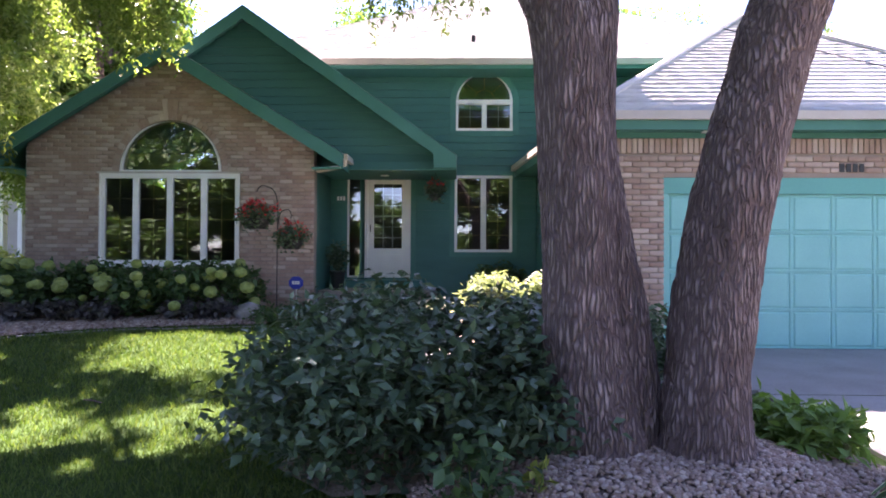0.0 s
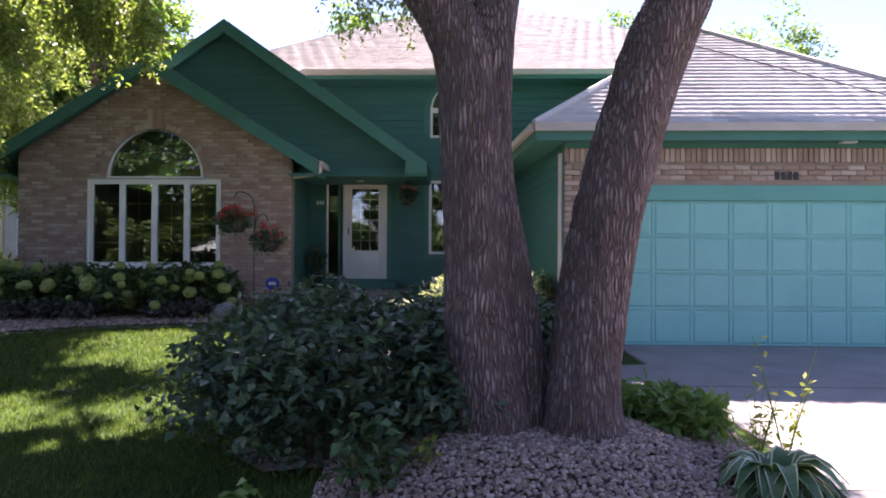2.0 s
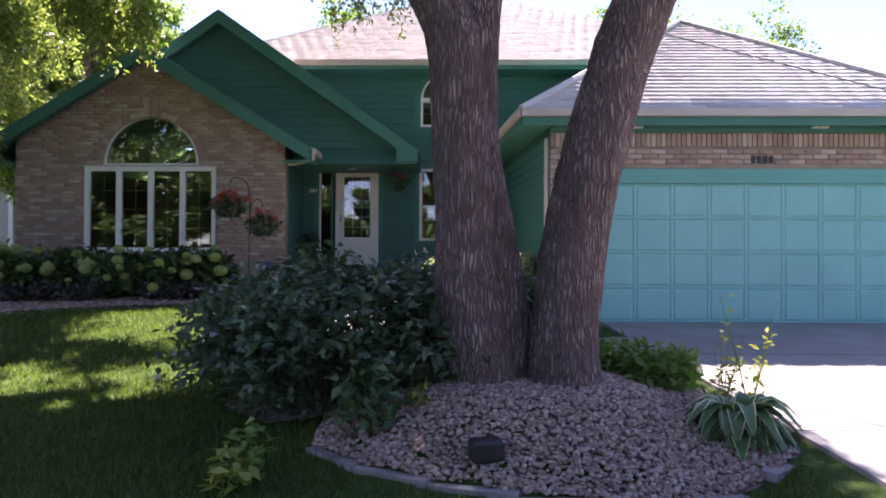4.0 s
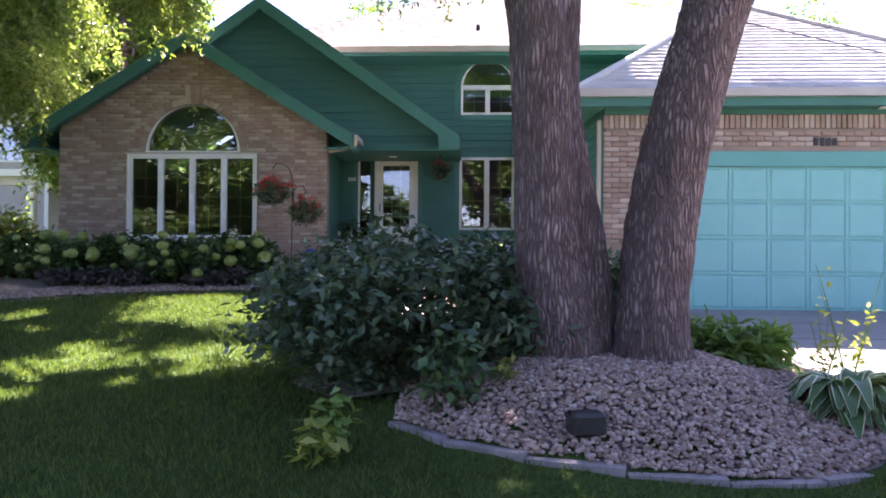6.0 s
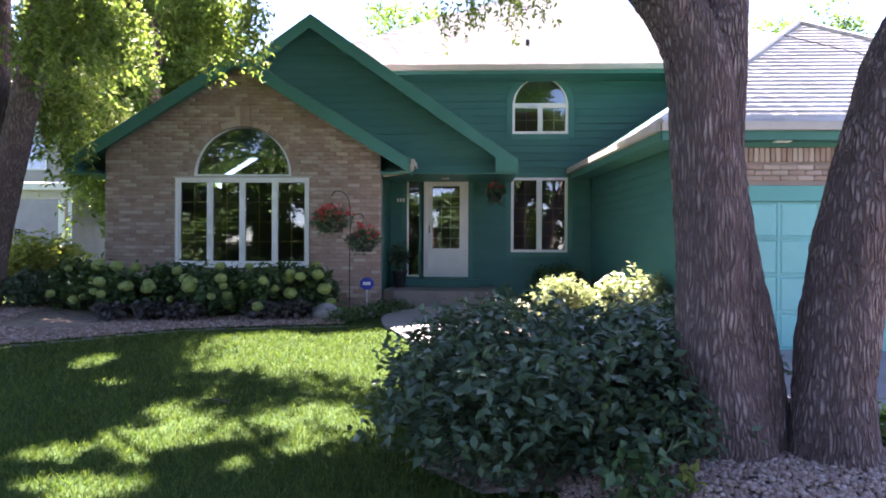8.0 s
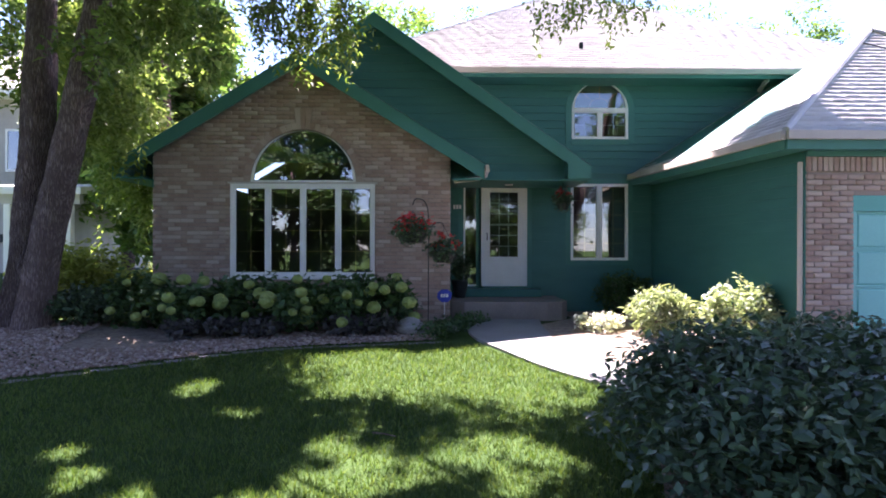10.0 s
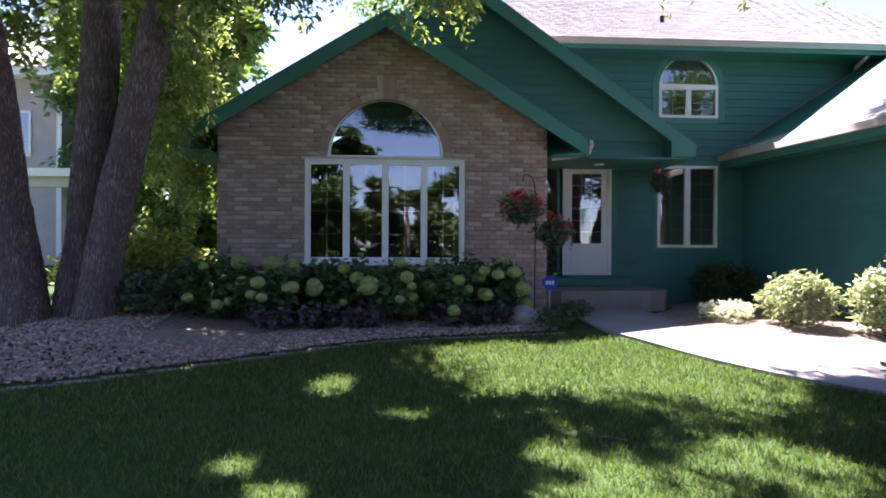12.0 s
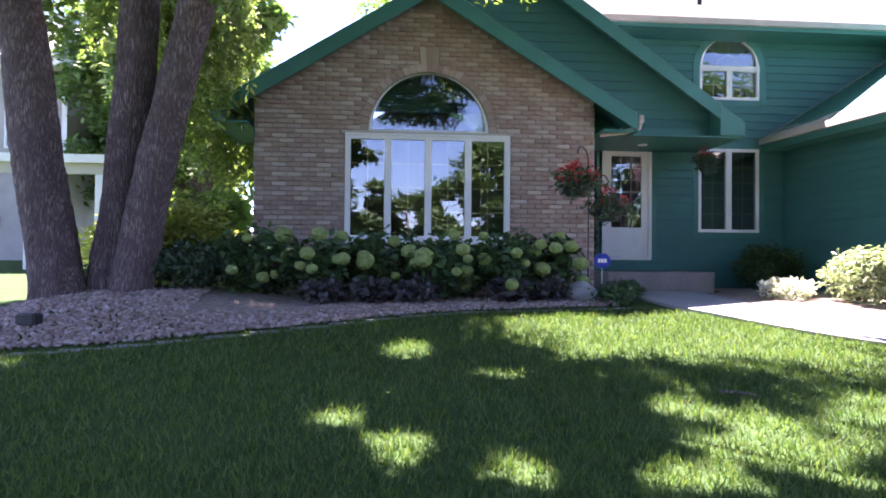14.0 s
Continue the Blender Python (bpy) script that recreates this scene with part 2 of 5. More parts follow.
def prism(pts, a, b, axis="y"):
    """A solid from a flat outline: pts are (x, z) swept along y, (y, z) along x, or (x, y) along z, from a to b."""
    bm = bmesh.new()
    put = {"y": lambda p, t: (p[0], t, p[1]), "x": lambda p, t: (t, p[0], p[1]), "z": lambda p, t: (p[0], p[1], t)}[axis]
    lo = [bm.verts.new(put(p, a)) for p in pts]
    hi = [bm.verts.new(put(p, b)) for p in pts]
    bm.faces.new(lo)
    bm.faces.new(hi)
    for i in range(len(pts)):
        j = (i + 1) % len(pts)
        bm.faces.new((lo[i], lo[j], hi[j], hi[i]))
    bmesh.ops.recalc_face_normals(bm, faces=bm.faces)
    return bm


def holed(outer, holes, y0, y1):
    """A wall slab in the xz plane with openings right through it."""
    bm = bmesh.new()
    edges = []
    for loop in (outer, *holes):
        vs = [bm.verts.new((x, y0, z)) for x, z in loop]
        edges += [bm.edges.new((vs[i], vs[(i + 1) % len(vs)])) for i in range(len(vs))]
    bmesh.ops.triangle_fill(bm, use_beauty=True, use_dissolve=False, edges=edges)
    got = bmesh.ops.extrude_face_region(bm, geom=list(bm.faces))
    bmesh.ops.translate(bm, verts=[g for g in got["geom"] if isinstance(g, bmesh.types.BMVert)], vec=(0, y1 - y0, 0))
    bmesh.ops.recalc_face_normals(bm, faces=bm.faces)
    return bm


def rect(x0, z0, x1, z1):
    return [(x0, z0), (x1, z0), (x1, z1), (x0, z1)]


def half_round(cx, z, r, n=24):
    return [(cx + r * math.cos(a), z + r * math.sin(a)) for a in np.linspace(0, math.pi, n)]


def tube(bm, pts, radii, sides=14, bumpy=0.0, cap=True, freq=7.0):
    """A tapered round limb along a bent line."""
    pts = [Vector(p) for p in pts]
    rings = []
    ref = Vector((0.3, 1, 0.1))
    for i, p in enumerate(pts):
        d = (pts[min(i + 1, len(pts) - 1)] - pts[max(i - 1, 0)]).normalized()
        u = d.cross(ref).normalized()
        v = d.cross(u)
        ring = []
        for k in range(sides):
            a = 2 * math.pi * k / sides
            o = u * math.cos(a) + v * math.sin(a)
            r = radii[i]
            if bumpy:
                q = p + o * r
                r *= 1 + bumpy * (noise.noise(Vector((q.x * freq, q.y * freq, q.z * freq * 0.22))) + 0.7 * abs(noise.noise(Vector((q.x * freq * 3.4, q.y * freq * 3.4, q.z * 3.4)))) + 0.4 * noise.noise(Vector((q.x * 60, q.y * 60, q.z * 16))))
            ring.append(bm.verts.new(p + o * r))
        rings.append(ring)
    for a, b in zip(rings, rings[1:]):
        for k in range(sides):
            bm.faces.new((a[k], a[(k + 1) % sides], b[(k + 1) % sides], b[k]))
    if cap:
        bm.faces.new(rings[0][::-1])
        bm.faces.new(rings[-1])
    return bm


def smooth_line(pts, radii, n):
    """More points along a bent line, by Catmull-Rom."""
    p = np.array(pts, float)
    r = np.array(radii, float)
    q, s = [], []
    for i in range(len(p) - 1):
        a, b, c, d = p[max(i - 1, 0)], p[i], p[i + 1], p[min(i + 2, len(p) - 1)]
        for t in np.linspace(0, 1, n, endpoint=False):
            q.append(0.5 * (2 * b + (c - a) * t + (2 * a - 5 * b + 4 * c - d) * t * t + (3 * b - a - 3 * c + d) * t ** 3))
            s.append(r[i] + (r[i + 1] - r[i]) * t)
    q.append(p[-1])
    s.append(r[-1])
    return [tuple(v) for v in q], s


RNG = np.random.default_rng(7)


def leaves(name, pts, length, width, material, parent, label="", droop=0.0, face=None, fold=0.12):
    """Many small folded leaves, one at each point, each a piece of four corners."""
    pts = np.asarray(pts, float)
    n = len(pts)
    L = length * RNG.uniform(0.65, 1.25, n)[:, None]
    W = width * RNG.uniform(0.7, 1.2, n)[:, None]
    d = RNG.normal(size=(n, 3))
    d[:, 2] = d[:, 2] * 0.6 - droop
    d /= np.linalg.norm(d, axis=1)[:, None]
    s = np.cross(d, RNG.normal(size=(n, 3)) * 0.5 + np.array([0, 0, 1.0]))
    s /= np.linalg.norm(s, axis=1)[:, None] + 1e-9
    u = np.cross(s, d)
    v = np.stack([pts, pts + d * L * 0.45 + s * W * 0.5 + u * L * fold, pts + d * L, pts + d * L * 0.45 - s * W * 0.5 + u * L * fold], 1).reshape(-1, 3)
    base = np.arange(n)[:, None] * 4
    f = np.concatenate([base + np.array([[0, 1, 2]]), base + np.array([[0, 2, 3]])], 0)
    return raw(name, v, f, material, parent, label)


def blob(n, centre, size, hollow=0.55, lump=0.25, seed=0):
    """Points in an uneven shell round a centre, denser near the outside."""
    d = RNG.normal(size=(n, 3))
    d /= np.linalg.norm(d, axis=1)[:, None]
    r = RNG.uniform(hollow ** 3, 1, n) ** (1 / 3)
    k = np.array([1 + lump * noise.noise(Vector((x * 2.2 + seed, y * 2.2, z * 2.2))) * 1.6 for x, y, z in d])
    return np.array(centre) + d * (r * k)[:, None] * np.array(size)


def sstep(a, b, x):
    t = min(1.0, max(0.0, (x - a) / (b - a)))
    return t * t * (3 - 2 * t)


def ramp(x, knots):
    return float(np.interp(x, [k[0] for k in knots], [k[1] for k in knots]))


LAWN = [(-60, -0.9), (-9, -0.78), (-3, -0.62), (0, -0.52), (2.5, -0.43), (5, -0.28), (7, -0.12), (9, 0.1), (10, 0.2), (11, 0.25), (200, 0.4)]
DRIVE = [(-60, -0.9), (-9, -0.8), (-3, -0.5), (3, -0.22), (6, -0.1), (8.5, -0.01), (9, 0.0), (20, 0.0), (200, 0.4)]


def mound(x, y, cx, cy, rx, ry, h):
    d = math.hypot((x - cx) / rx, (y - cy) / ry)
    return h * (1 - sstep(0.25, 1.0, d))


def ground_z(x, y):
    k = sstep(2.3, 3.2, x)
    z = ramp(y, LAWN) * (1 - k) + ramp(y, DRIVE) * k
    z += mound(x, y, 1.45, 3.9, 2.0, 1.5, 0.42) * (1 - sstep(2.7, 3.2, x))
    z += mound(x, y, -9.0, 9.9, 2.6, 2.4, 0.12)
    z += sstep(-8.8, -10.2, x) * (0.35 * sstep(12, 24, y) - 0.12 * sstep(6.5, 9, y) * (1 - sstep(10, 13, y)))
    return z


# ---- ground, street, drive, walk ----
def sheet(name, xs, ys, zf, material):
    nx, ny = len(xs), len(ys)
    v = [(x, y, zf(x, y)) for y in ys for x in xs]
    f = [(j * nx + i, j * nx + i + 1, (j + 1) * nx + i + 1, (j + 1) * nx + i) for j in range(ny - 1) for i in range(nx - 1)]
    return raw(name, v, f, material, smooth=True)


gx = np.concatenate([[-600, -250, -120, -60, -35, -24, -18], np.arange(-14, 9.01, 0.25), [10, 12, 16, 24, 40, 70, 130, 260, 600]])
gy = np.concatenate([[-600, -250, -120, -60, -30, -18, -12, -9], np.arange(-7, 15.01, 0.25), [16, 18, 22, 28, 36, 50, 80, 150, 300, 600]])
tagged(sheet("ground", gx, gy, ground_z, GRASS_SOIL), "mown green lawn sloping gently up to the house", "lawn", kind="structure")


def strip(name, rows, lift, thick, material, label, category, kind="structure"):
    """A paved strip between two edges, a thin slab that follows the ground."""
    bm = bmesh.new()
    top, low = [], []
    for (ax, ay), (bx, by) in rows:
        line = [(ax + (bx - ax) * t, ay + (by - ay) * t) for t in np.linspace(0, 1, 7)]
        top.append([bm.verts.new((x, y, ground_z(x, y) + lift)) for x, y in line])
        low.append([bm.verts.new((x, y, ground_z(x, y) + lift - thick)) for x, y in line])
    for i in range(len(rows) - 1):
        for k in range(6):
            bm.faces.new((top[i][k], top[i][k + 1], top[i + 1][k + 1], top[i + 1][k]))
        for k in (0, 6):
            bm.faces.new((top[i][k], top[i + 1][k], low[i + 1][k], low[i][k]))
    bmesh.ops.recalc_face_normals(bm, faces=bm.faces)
    return tagged(part(name, bm, material), label, category, kind=kind)


for a, b in ((-7.0, -3.02), (-3.0, 0.48), (0.5, 3.48), (3.5, 6.18), (6.2, 8.72)):
    ys = np.linspace(a, b, 8)
    strip("driveway", [((3.12 + 0.02 * (8 - y), y), (8.6, y)) for y in ys], 0.03, 0.12, CONCRETE, "pale concrete driveway slab before the garage", "driveway")
strip("road", [((-90, -13), (-90, -7.3)), ((0, -13), (0, -7.3)), ((90, -13), (90, -7.3))], 0.02, 0.1, ASPHALT, "grey asphalt street in front of the lawn", "road")

walk_mid = [(-1.35, 11.7), (-1.45, 10.6), (-1.35, 9.6), (-0.9, 8.65), (-0.35, 7.95), (0.4, 7.35), (1.3, 7.05), (2.3, 6.85), (3.2, 6.8)]
wm, _ = smooth_line([(x, y, 0) for x, y in walk_mid], [0] * len(walk_mid), 5)
rows = []
for i, p in enumerate(wm):
    a, b = Vector(wm[max(i - 1, 0)]), Vector(wm[min(i + 1, len(wm) - 1)])
    d = (b - a).normalized()
    nrm = Vector((-d.y, d.x, 0)) * (0.46 + 0.16 * sstep(9.2, 10.2, p[1]))
    rows.append(((p[0] - nrm.x, p[1] - nrm.y), (p[0] + nrm.x, p[1] + nrm.y)))
strip("walkway", rows, 0.04, 0.12, CONCRETE, "curved pale concrete walk from drive to porch", "walkway")

# porch slab with a rounded front and a lower step before the door
pts = [(-2.28, 13.4), (-2.28, 11.95), (-2.05, 11.78), (-0.55, 11.74), (-0.28, 11.86), (-0.14, 12.1), (-0.14, 13.4)]
porch = thing("porch", (-1.2, 12.6, 0.25), "low concrete porch slab before the front door", "porch", kind="structure")
part("slab", prism(pts, 0.18, 0.585, "z"), SLAB, porch)
part("door_step", boxed(-2.2, 13.02, 0.587, -0.45, 13.42, 0.74, bevel=0.01), GREEN, porch)

# ---- the house ----
house = thing("house", (-1, 13, 0), "green sided and tan brick suburban house with attached garage", "house")
BX0, BX1, BY, BC = -7.58, -2.31, 11.73, -4.93           # brick gable wing
PITCH = 0.612
WX0, WX1, WZ0, WZ1 = -6.21, -3.66, 1.04, 2.69             # its picture window
AC, AR, AZ = -4.93, 0.93, 2.71                           # the round head above it


def rake_z(x, apex_x, apex_z, pitch=PITCH):
    return apex_z - pitch * abs(x - apex_x)


def gable_outline(x0, x1, z0, apex_x, apex_z):
    return [(x0, z0), (x1, z0), (x1, rake_z(x1, apex_x, apex_z)), (apex_x, apex_z), (x0, rake_z(x0, apex_x, apex_z))]


win_hole = rect(WX0, WZ0, WX1, WZ1)
arch_hole = half_round(AC, AZ + 0.02, AR)
part("brick_backing", holed(gable_outline(BX0 + 0.004, BX1 - 0.004, 0.1, BC, 4.86), [win_hole, arch_hole], BY + 0.012, BY + 0.25), MORTAR, house, "pale mortar joints")
part("wing_wall", boxed(BX0 + 0.03, BY + 0.252, 0.1, BX0 + 0.25, 17, 2.95), MORTAR, house)
part("wing_wall", boxed(BX1 - 0.25, BY + 0.252, 0.1, BX1 - 0.03, 13.6, 2.95), GREEN, house)

# bricks of the gable, laid in running bond; those beside the window are pieces of their own
COURSE, LONG = 0.0735, 0.215


def brick_mesh(length, high=0.06, deep=0.03):
    bm = bmesh.new()
    box(bm, -length / 2, 0, -high / 2, length / 2, deep, high / 2)
    es = [e for e in bm.edges if all(v.co.y < 0.001 for v in e.verts)]
    bmesh.ops.bevel(bm, geom=es, offset=0.006, segments=1, affect='EDGES')
    return bm


def spans(z, lo, hi, holes):
    out = [(lo, hi)]
    for a, b in holes:
        out = [s for c, d in out for s in ((c, min(d, a)), (max(c, b), d)) if s[1] - s[0] > 0.012]
    return out


def lay(z0, z1, edge, gaps, y, skip=lambda x, z: False):
    """Bricks as (x, y, z, length), course by course."""
    got = []
    k = 0
    z = z0
    while z < z1:
        lo, hi = edge(z)
        if hi - lo > 0.1:
            for a, b in spans(z, lo, hi, gaps(z)):
                x = math.floor(a / 0.225) * 0.225 - (0.1125 if k % 2 else 0)
                while x < b:
                    p, q = max(a, x), min(b, x + LONG)
                    if q - p > 0.012 and not skip((p + q) / 2, z):
                        got.append(((p + q) / 2, y, z, q - p))
                    x += 0.225
        k += 1
        z += COURSE
    return got


def wing_edge(z):
    if z < rake_z(BX0, BC, 4.86) - 0.03:
        return BX0, BX1
    h = (4.80 - z) / PITCH
    return BC - h, BC + h


def wing_gaps(z):
    g = []
    if WZ0 - 0.10 < z < WZ1 + 0.02:
        g.append((WX0 - 0.012, WX1 + 0.012))
    elif AZ - 0.06 < z < AZ + AR + 0.15:
        h = math.sqrt(max(0, (AR + 0.13) ** 2 - (z - AZ) ** 2))
        g.append((AC - h, AC + h))
    if 3.68 < z < 4.06:
        w = 0.13 + 0.03 * (z - 3.68)
        g.append((AC - w - 0.02, AC + w + 0.02))
    return g


wing_bricks = lay(0.2, 4.8, wing_edge, wing_gaps, BY - 0.018)
near = [b for b in wing_bricks if abs(b[3] - LONG) < 1e-6 and b[0] > -3.62][:150] + [b for b in wing_bricks if abs(b[3] - LONG) < 1e-6 and b[0] < -6.25 and b[2] > 1.0][:150]
near_set = set(near)


def joined_bricks(name, bricks, material, parent, label=""):
    V, F = [], []
    for x, y, z, ln in bricks:
        jy = y + RNG.uniform(-0.004, 0.004)
        h, e, d = 0.031, 0.006, 0.03
        o = len(V)
        for sy, ins in ((d, 0), (e, 0), (0, e)):
            V += [(x - ln / 2 + ins, jy + sy, z - h + ins), (x + ln / 2 - ins, jy + sy, z - h + ins), (x + ln / 2 - ins, jy + sy, z + h - ins), (x - ln / 2 + ins, jy + sy, z + h - ins)]
        F.append((o + 8, o + 9, o + 10, o + 11))
        for r in (0, 4):
            for k in range(4):
                m = (k + 1) % 4
                F.append((o + r + k, o + r + m, o + r + 4 + m, o + r + 4 + k))
    return tagged(raw(name, V, F, material, parent, label), kind="stuff")


joined_bricks("brickwork", [b for b in wing_bricks if b not in near_set], BRICK, house, "tan and rose running-bond brick")

# soldier ring round the arch, the keystone, the sill
for i in range(30):
    a0, a1 = math.pi * i / 30 + 0.006, math.pi * (i + 1) / 30 - 0.006
    if abs((a0 + a1) / 2 - math.pi / 2) < 0.13:
        continue
    q = [(AC + r * math.cos(a), AZ + 0.02 + r * math.sin(a)) for r, a in ((AR + 0.012, a0), (AR + 0.125, a0), (AR + 0.125, a1), (AR + 0.012, a1))]
    part("arch_brick", prism(q, BY - 0.02, BY + 0.02), BRICK_OB, house)
for dx0, dx1 in ((-0.155, -0.056), (-0.048, 0.048), (0.056, 0.155)):
    part("keystone", prism([(AC + dx0 * 0.72, 3.66), (AC + dx1 * 0.72, 3.66), (AC + dx1, 4.04), (AC + dx0, 4.04)], BY - 0.035, BY + 0.02), BRICK_OB, house)


# ---- windows ----
def frame_of(bm, x0, z0, x1, z1, y0, y1, w):
    box(bm, x0, y0, z0, x0 + w, y1, z1)
    box(bm, x1 - w, y0, z0, x1, y1, z1)
    box(bm, x0 + w, y0, z1 - w, x1 - w, y1, z1)
    box(bm, x0 + w, y0, z0, x1 - w, y1, z0 + w)
    return bm


def casement(win, x0, z0, x1, z1, y, cols, rows_, w=0.05, metal=BRASS):
    part("window_frame", frame_of(bmesh.new(), x0, z0, x1, z1, y - 0.03, y + 0.05, w), WHITE, win)
    p = part("pane", boxed(x0 + w - 0.01, y + 0.01, z0 + w - 0.01, x1 - w + 0.01, y + 0.018, z1 - w + 0.01), GLASS, win)
    p.visible_shadow = False
    bm = bmesh.new()
    for i in range(1, cols):
        x = x0 + w + (x1 - x0 - 2 * w) * i / cols
        box(bm, x - 0.006, y + 0.024, z0 + w, x + 0.006, y + 0.03, z1 - w)
    for i in range(1, rows_):
        z = z0 + w + (z1 - z0 - 2 * w) * i / rows_
        box(bm, x0 + w, y + 0.024, z - 0.006, x1 - w, y + 0.03, z + 0.006)
    if cols > 1 or rows_ > 1:
        part("muntin", bm, metal, win)


def round_head(win, cx, z, r, y, rays, w=0.045, metal=BRASS):
    bm = bmesh.new()
    out, inn = half_round(cx, z, r), half_round(cx, z + w, r - w)
    for i in range(len(out) - 1):
        q = [out[i], out[i + 1], inn[i + 1], inn[i]]
        lo = [bm.verts.new((a, y - 0.03, b)) for a, b in q]
        hi = [bm.verts.new((a, y + 0.05, b)) for a, b in q]
        for fc in (lo, hi, (lo[0], lo[1], hi[1], hi[0]), (lo[2], lo[3], hi[3], hi[2])):
            bm.faces.new(fc)
    box(bm, cx - r, y - 0.03, z, cx + r, y + 0.05, z + w)
    bmesh.ops.recalc_face_normals(bm, faces=bm.faces)
    part("window_frame", bm, WHITE, win)
    p = part("pane", prism(half_round(cx, z + w - 0.01, r - w + 0.01), y + 0.01, y + 0.018), GLASS, win)
    p.visible_shadow = False
    if rays:
        bm = bmesh.new()
        for i in range(1, rays):
            a = math.pi * i / rays
            tube(bm, [(cx + math.cos(a) * r * 0.36, y + 0.028, z + w + math.sin(a) * r * 0.36), (cx + math.cos(a) * (r - w), y + 0.028, z + w + math.sin(a) * (r - 2 * w))], [0.006, 0.006], 6)
        h = half_round(cx, z + w, r * 0.36, 14)
        tube(bm, [(a, y + 0.028, b) for a, b in h], [0.006] * len(h), 6)
        part("muntin", bm, metal, win)


def window(label):
    w = hang(new("window"), house)
    return tagged(w, label)


w = window("white four-light casement window with a half-round head")
unit = (WX1 - WX0 - 0.06) / 4
part("window_frame", frame_of(bmesh.new(), WX0, WZ0, WX1, WZ1, BY - 0.045, BY + 0.09, 0.03), WHITE, w)
for i in range(4):
    a = WX0 + 0.03 + unit * i
    casement(w, a, WZ0 + 0.03, a + unit, WZ1 - 0.03, BY + 0.02, 2, 4, 0.052)
part("sill", boxed(WX0 - 0.04, BY - 0.07, WZ0 - 0.045, WX1 + 0.04, BY + 0.09, WZ0 - 0.003, bevel=0.006), WHITE, w)
round_head(w, AC, AZ, AR, BY + 0.02, 0)
part("head_trim", boxed(WX0 - 0.05, BY - 0.05, WZ1 + 0.003, WX1 + 0.05, BY + 0.05, AZ + 0.015), BEIGE, w)

# entry wall with upper storey; door, side light and windows go through it
EY = 13.44
V = (0.21, 1.31, 1.39, 2.88)
U = (0.23, 3.80, 1.39, 4.39)
DX0, DX1, DZ0, DZ1 = -1.63, -0.69, 0.78, 2.9
SX0, SX1 = -1.99, -1.68
uc, ur = (U[0] + U[2]) / 2, (U[2] - U[0]) / 2
part("entry_wall", holed(rect(-3.4, 0.1, 8.6, 5.06), [rect(*V), [(U[0], U[1]), (U[2], U[1])] + half_round(uc, U[3], ur), rect(DX0, DZ0, DX1, DZ1), rect(SX0, DZ0, SX1, DZ1 - 0.06)], EY, EY + 0.2), GREEN, house)


def board_mesh(bm, x0, x1, z, y, h=0.155):
    """One lap of siding: thin at its top edge, thick at its lower edge."""
    pts = [(y - 0.003, z + h + 0.012), (y - 0.031, z), (y, z), (y, z + h + 0.012)]
    a = [bm.verts.new((x0, p, q)) for p, q in pts]
    b = [bm.verts.new((x1, p, q)) for p, q in pts]
    bm.faces.new(a)
    bm.faces.new(b[::-1])
    for i in range(4):
        bm.faces.new((a[i], b[i], b[(i + 1) % 4], a[(i + 1) % 4]))


def clad(z0, z1, edge, gaps, y, step=0.155):
    z = z0
    while z < z1:
        lo, hi = edge(z + step * 0.5)
        for a, b in spans(z, lo, hi, gaps(z + step * 0.5)):
            bm = bmesh.new()
            board_mesh(bm, a, b, z, y, step)
            bmesh.ops.recalc_face_normals(bm, faces=bm.faces)
            part("siding_board", bm, GREEN, house)
        z += step


def entry_gaps(z):
    g = []
    for a, b, c, d in ((V[0], V[1], V[2], V[3]), (DX0, DZ0, DX1, DZ1), (SX0, DZ0, SX1, DZ1 - 0.06), (U[0], U[1], U[2], U[3])):
        if b - 0.14 < z < d + 0.14:
            g.append((a - 0.1, c + 0.1))
    if U[3] <= z < U[3] + ur + 0.12:
        h = math.sqrt(max(0, (ur + 0.12) ** 2 - (z - U[3]) ** 2))
        g.append((uc - h, uc + h))
    return g


clad(0.3, 4.85, lambda z: (-2.4, 1.86 if z < 2.9 else 6.0), entry_gaps, EY - 0.002)
for x0, z0, x1, z1 in (V, (DX0, DZ0, DX1, DZ1), (SX0, DZ0, SX1, DZ1 - 0.06), ):
    part("trim", frame_of(bmesh.new(), x0 - 0.1, z0 - 0.1, x1 + 0.1, z1 + 0.1, EY - 0.032, EY - 0.003, 0.098), GREEN_TRIM, house)
bm = bmesh.new()
out, inn = half_round(uc, U[3], ur + 0.13, 20), half_round(uc, U[3], ur + 0.003, 20)
out, inn = [(U[2] + 0.13, U[1] - 0.12)] + out + [(U[0] - 0.13, U[1] - 0.12)], [(U[2] + 0.003, U[1] - 0.02)] + inn + [(U[0] - 0.003, U[1] - 0.02)]
for i in range(len(out) - 1):
    q = [out[i], out[i + 1], inn[i + 1], inn[i]]
    lo = [bm.verts.new((a, EY - 0.034, b)) for a, b in q]
    hi = [bm.verts.new((a, EY - 0.003, b)) for a, b in q]
    for fc in (lo, hi, (lo[0], lo[1], hi[1], hi[0]), (lo[2], lo[3], hi[3], hi[2])):
        bm.faces.new(fc)
box(bm, U[0] - 0.003, EY - 0.034, U[1] - 0.12, U[2] + 0.003, EY - 0.003, U[1] - 0.003)
bmesh.ops.recalc_face_normals(bm, faces=bm.faces)
part("trim", bm, GREEN_TRIM, house)

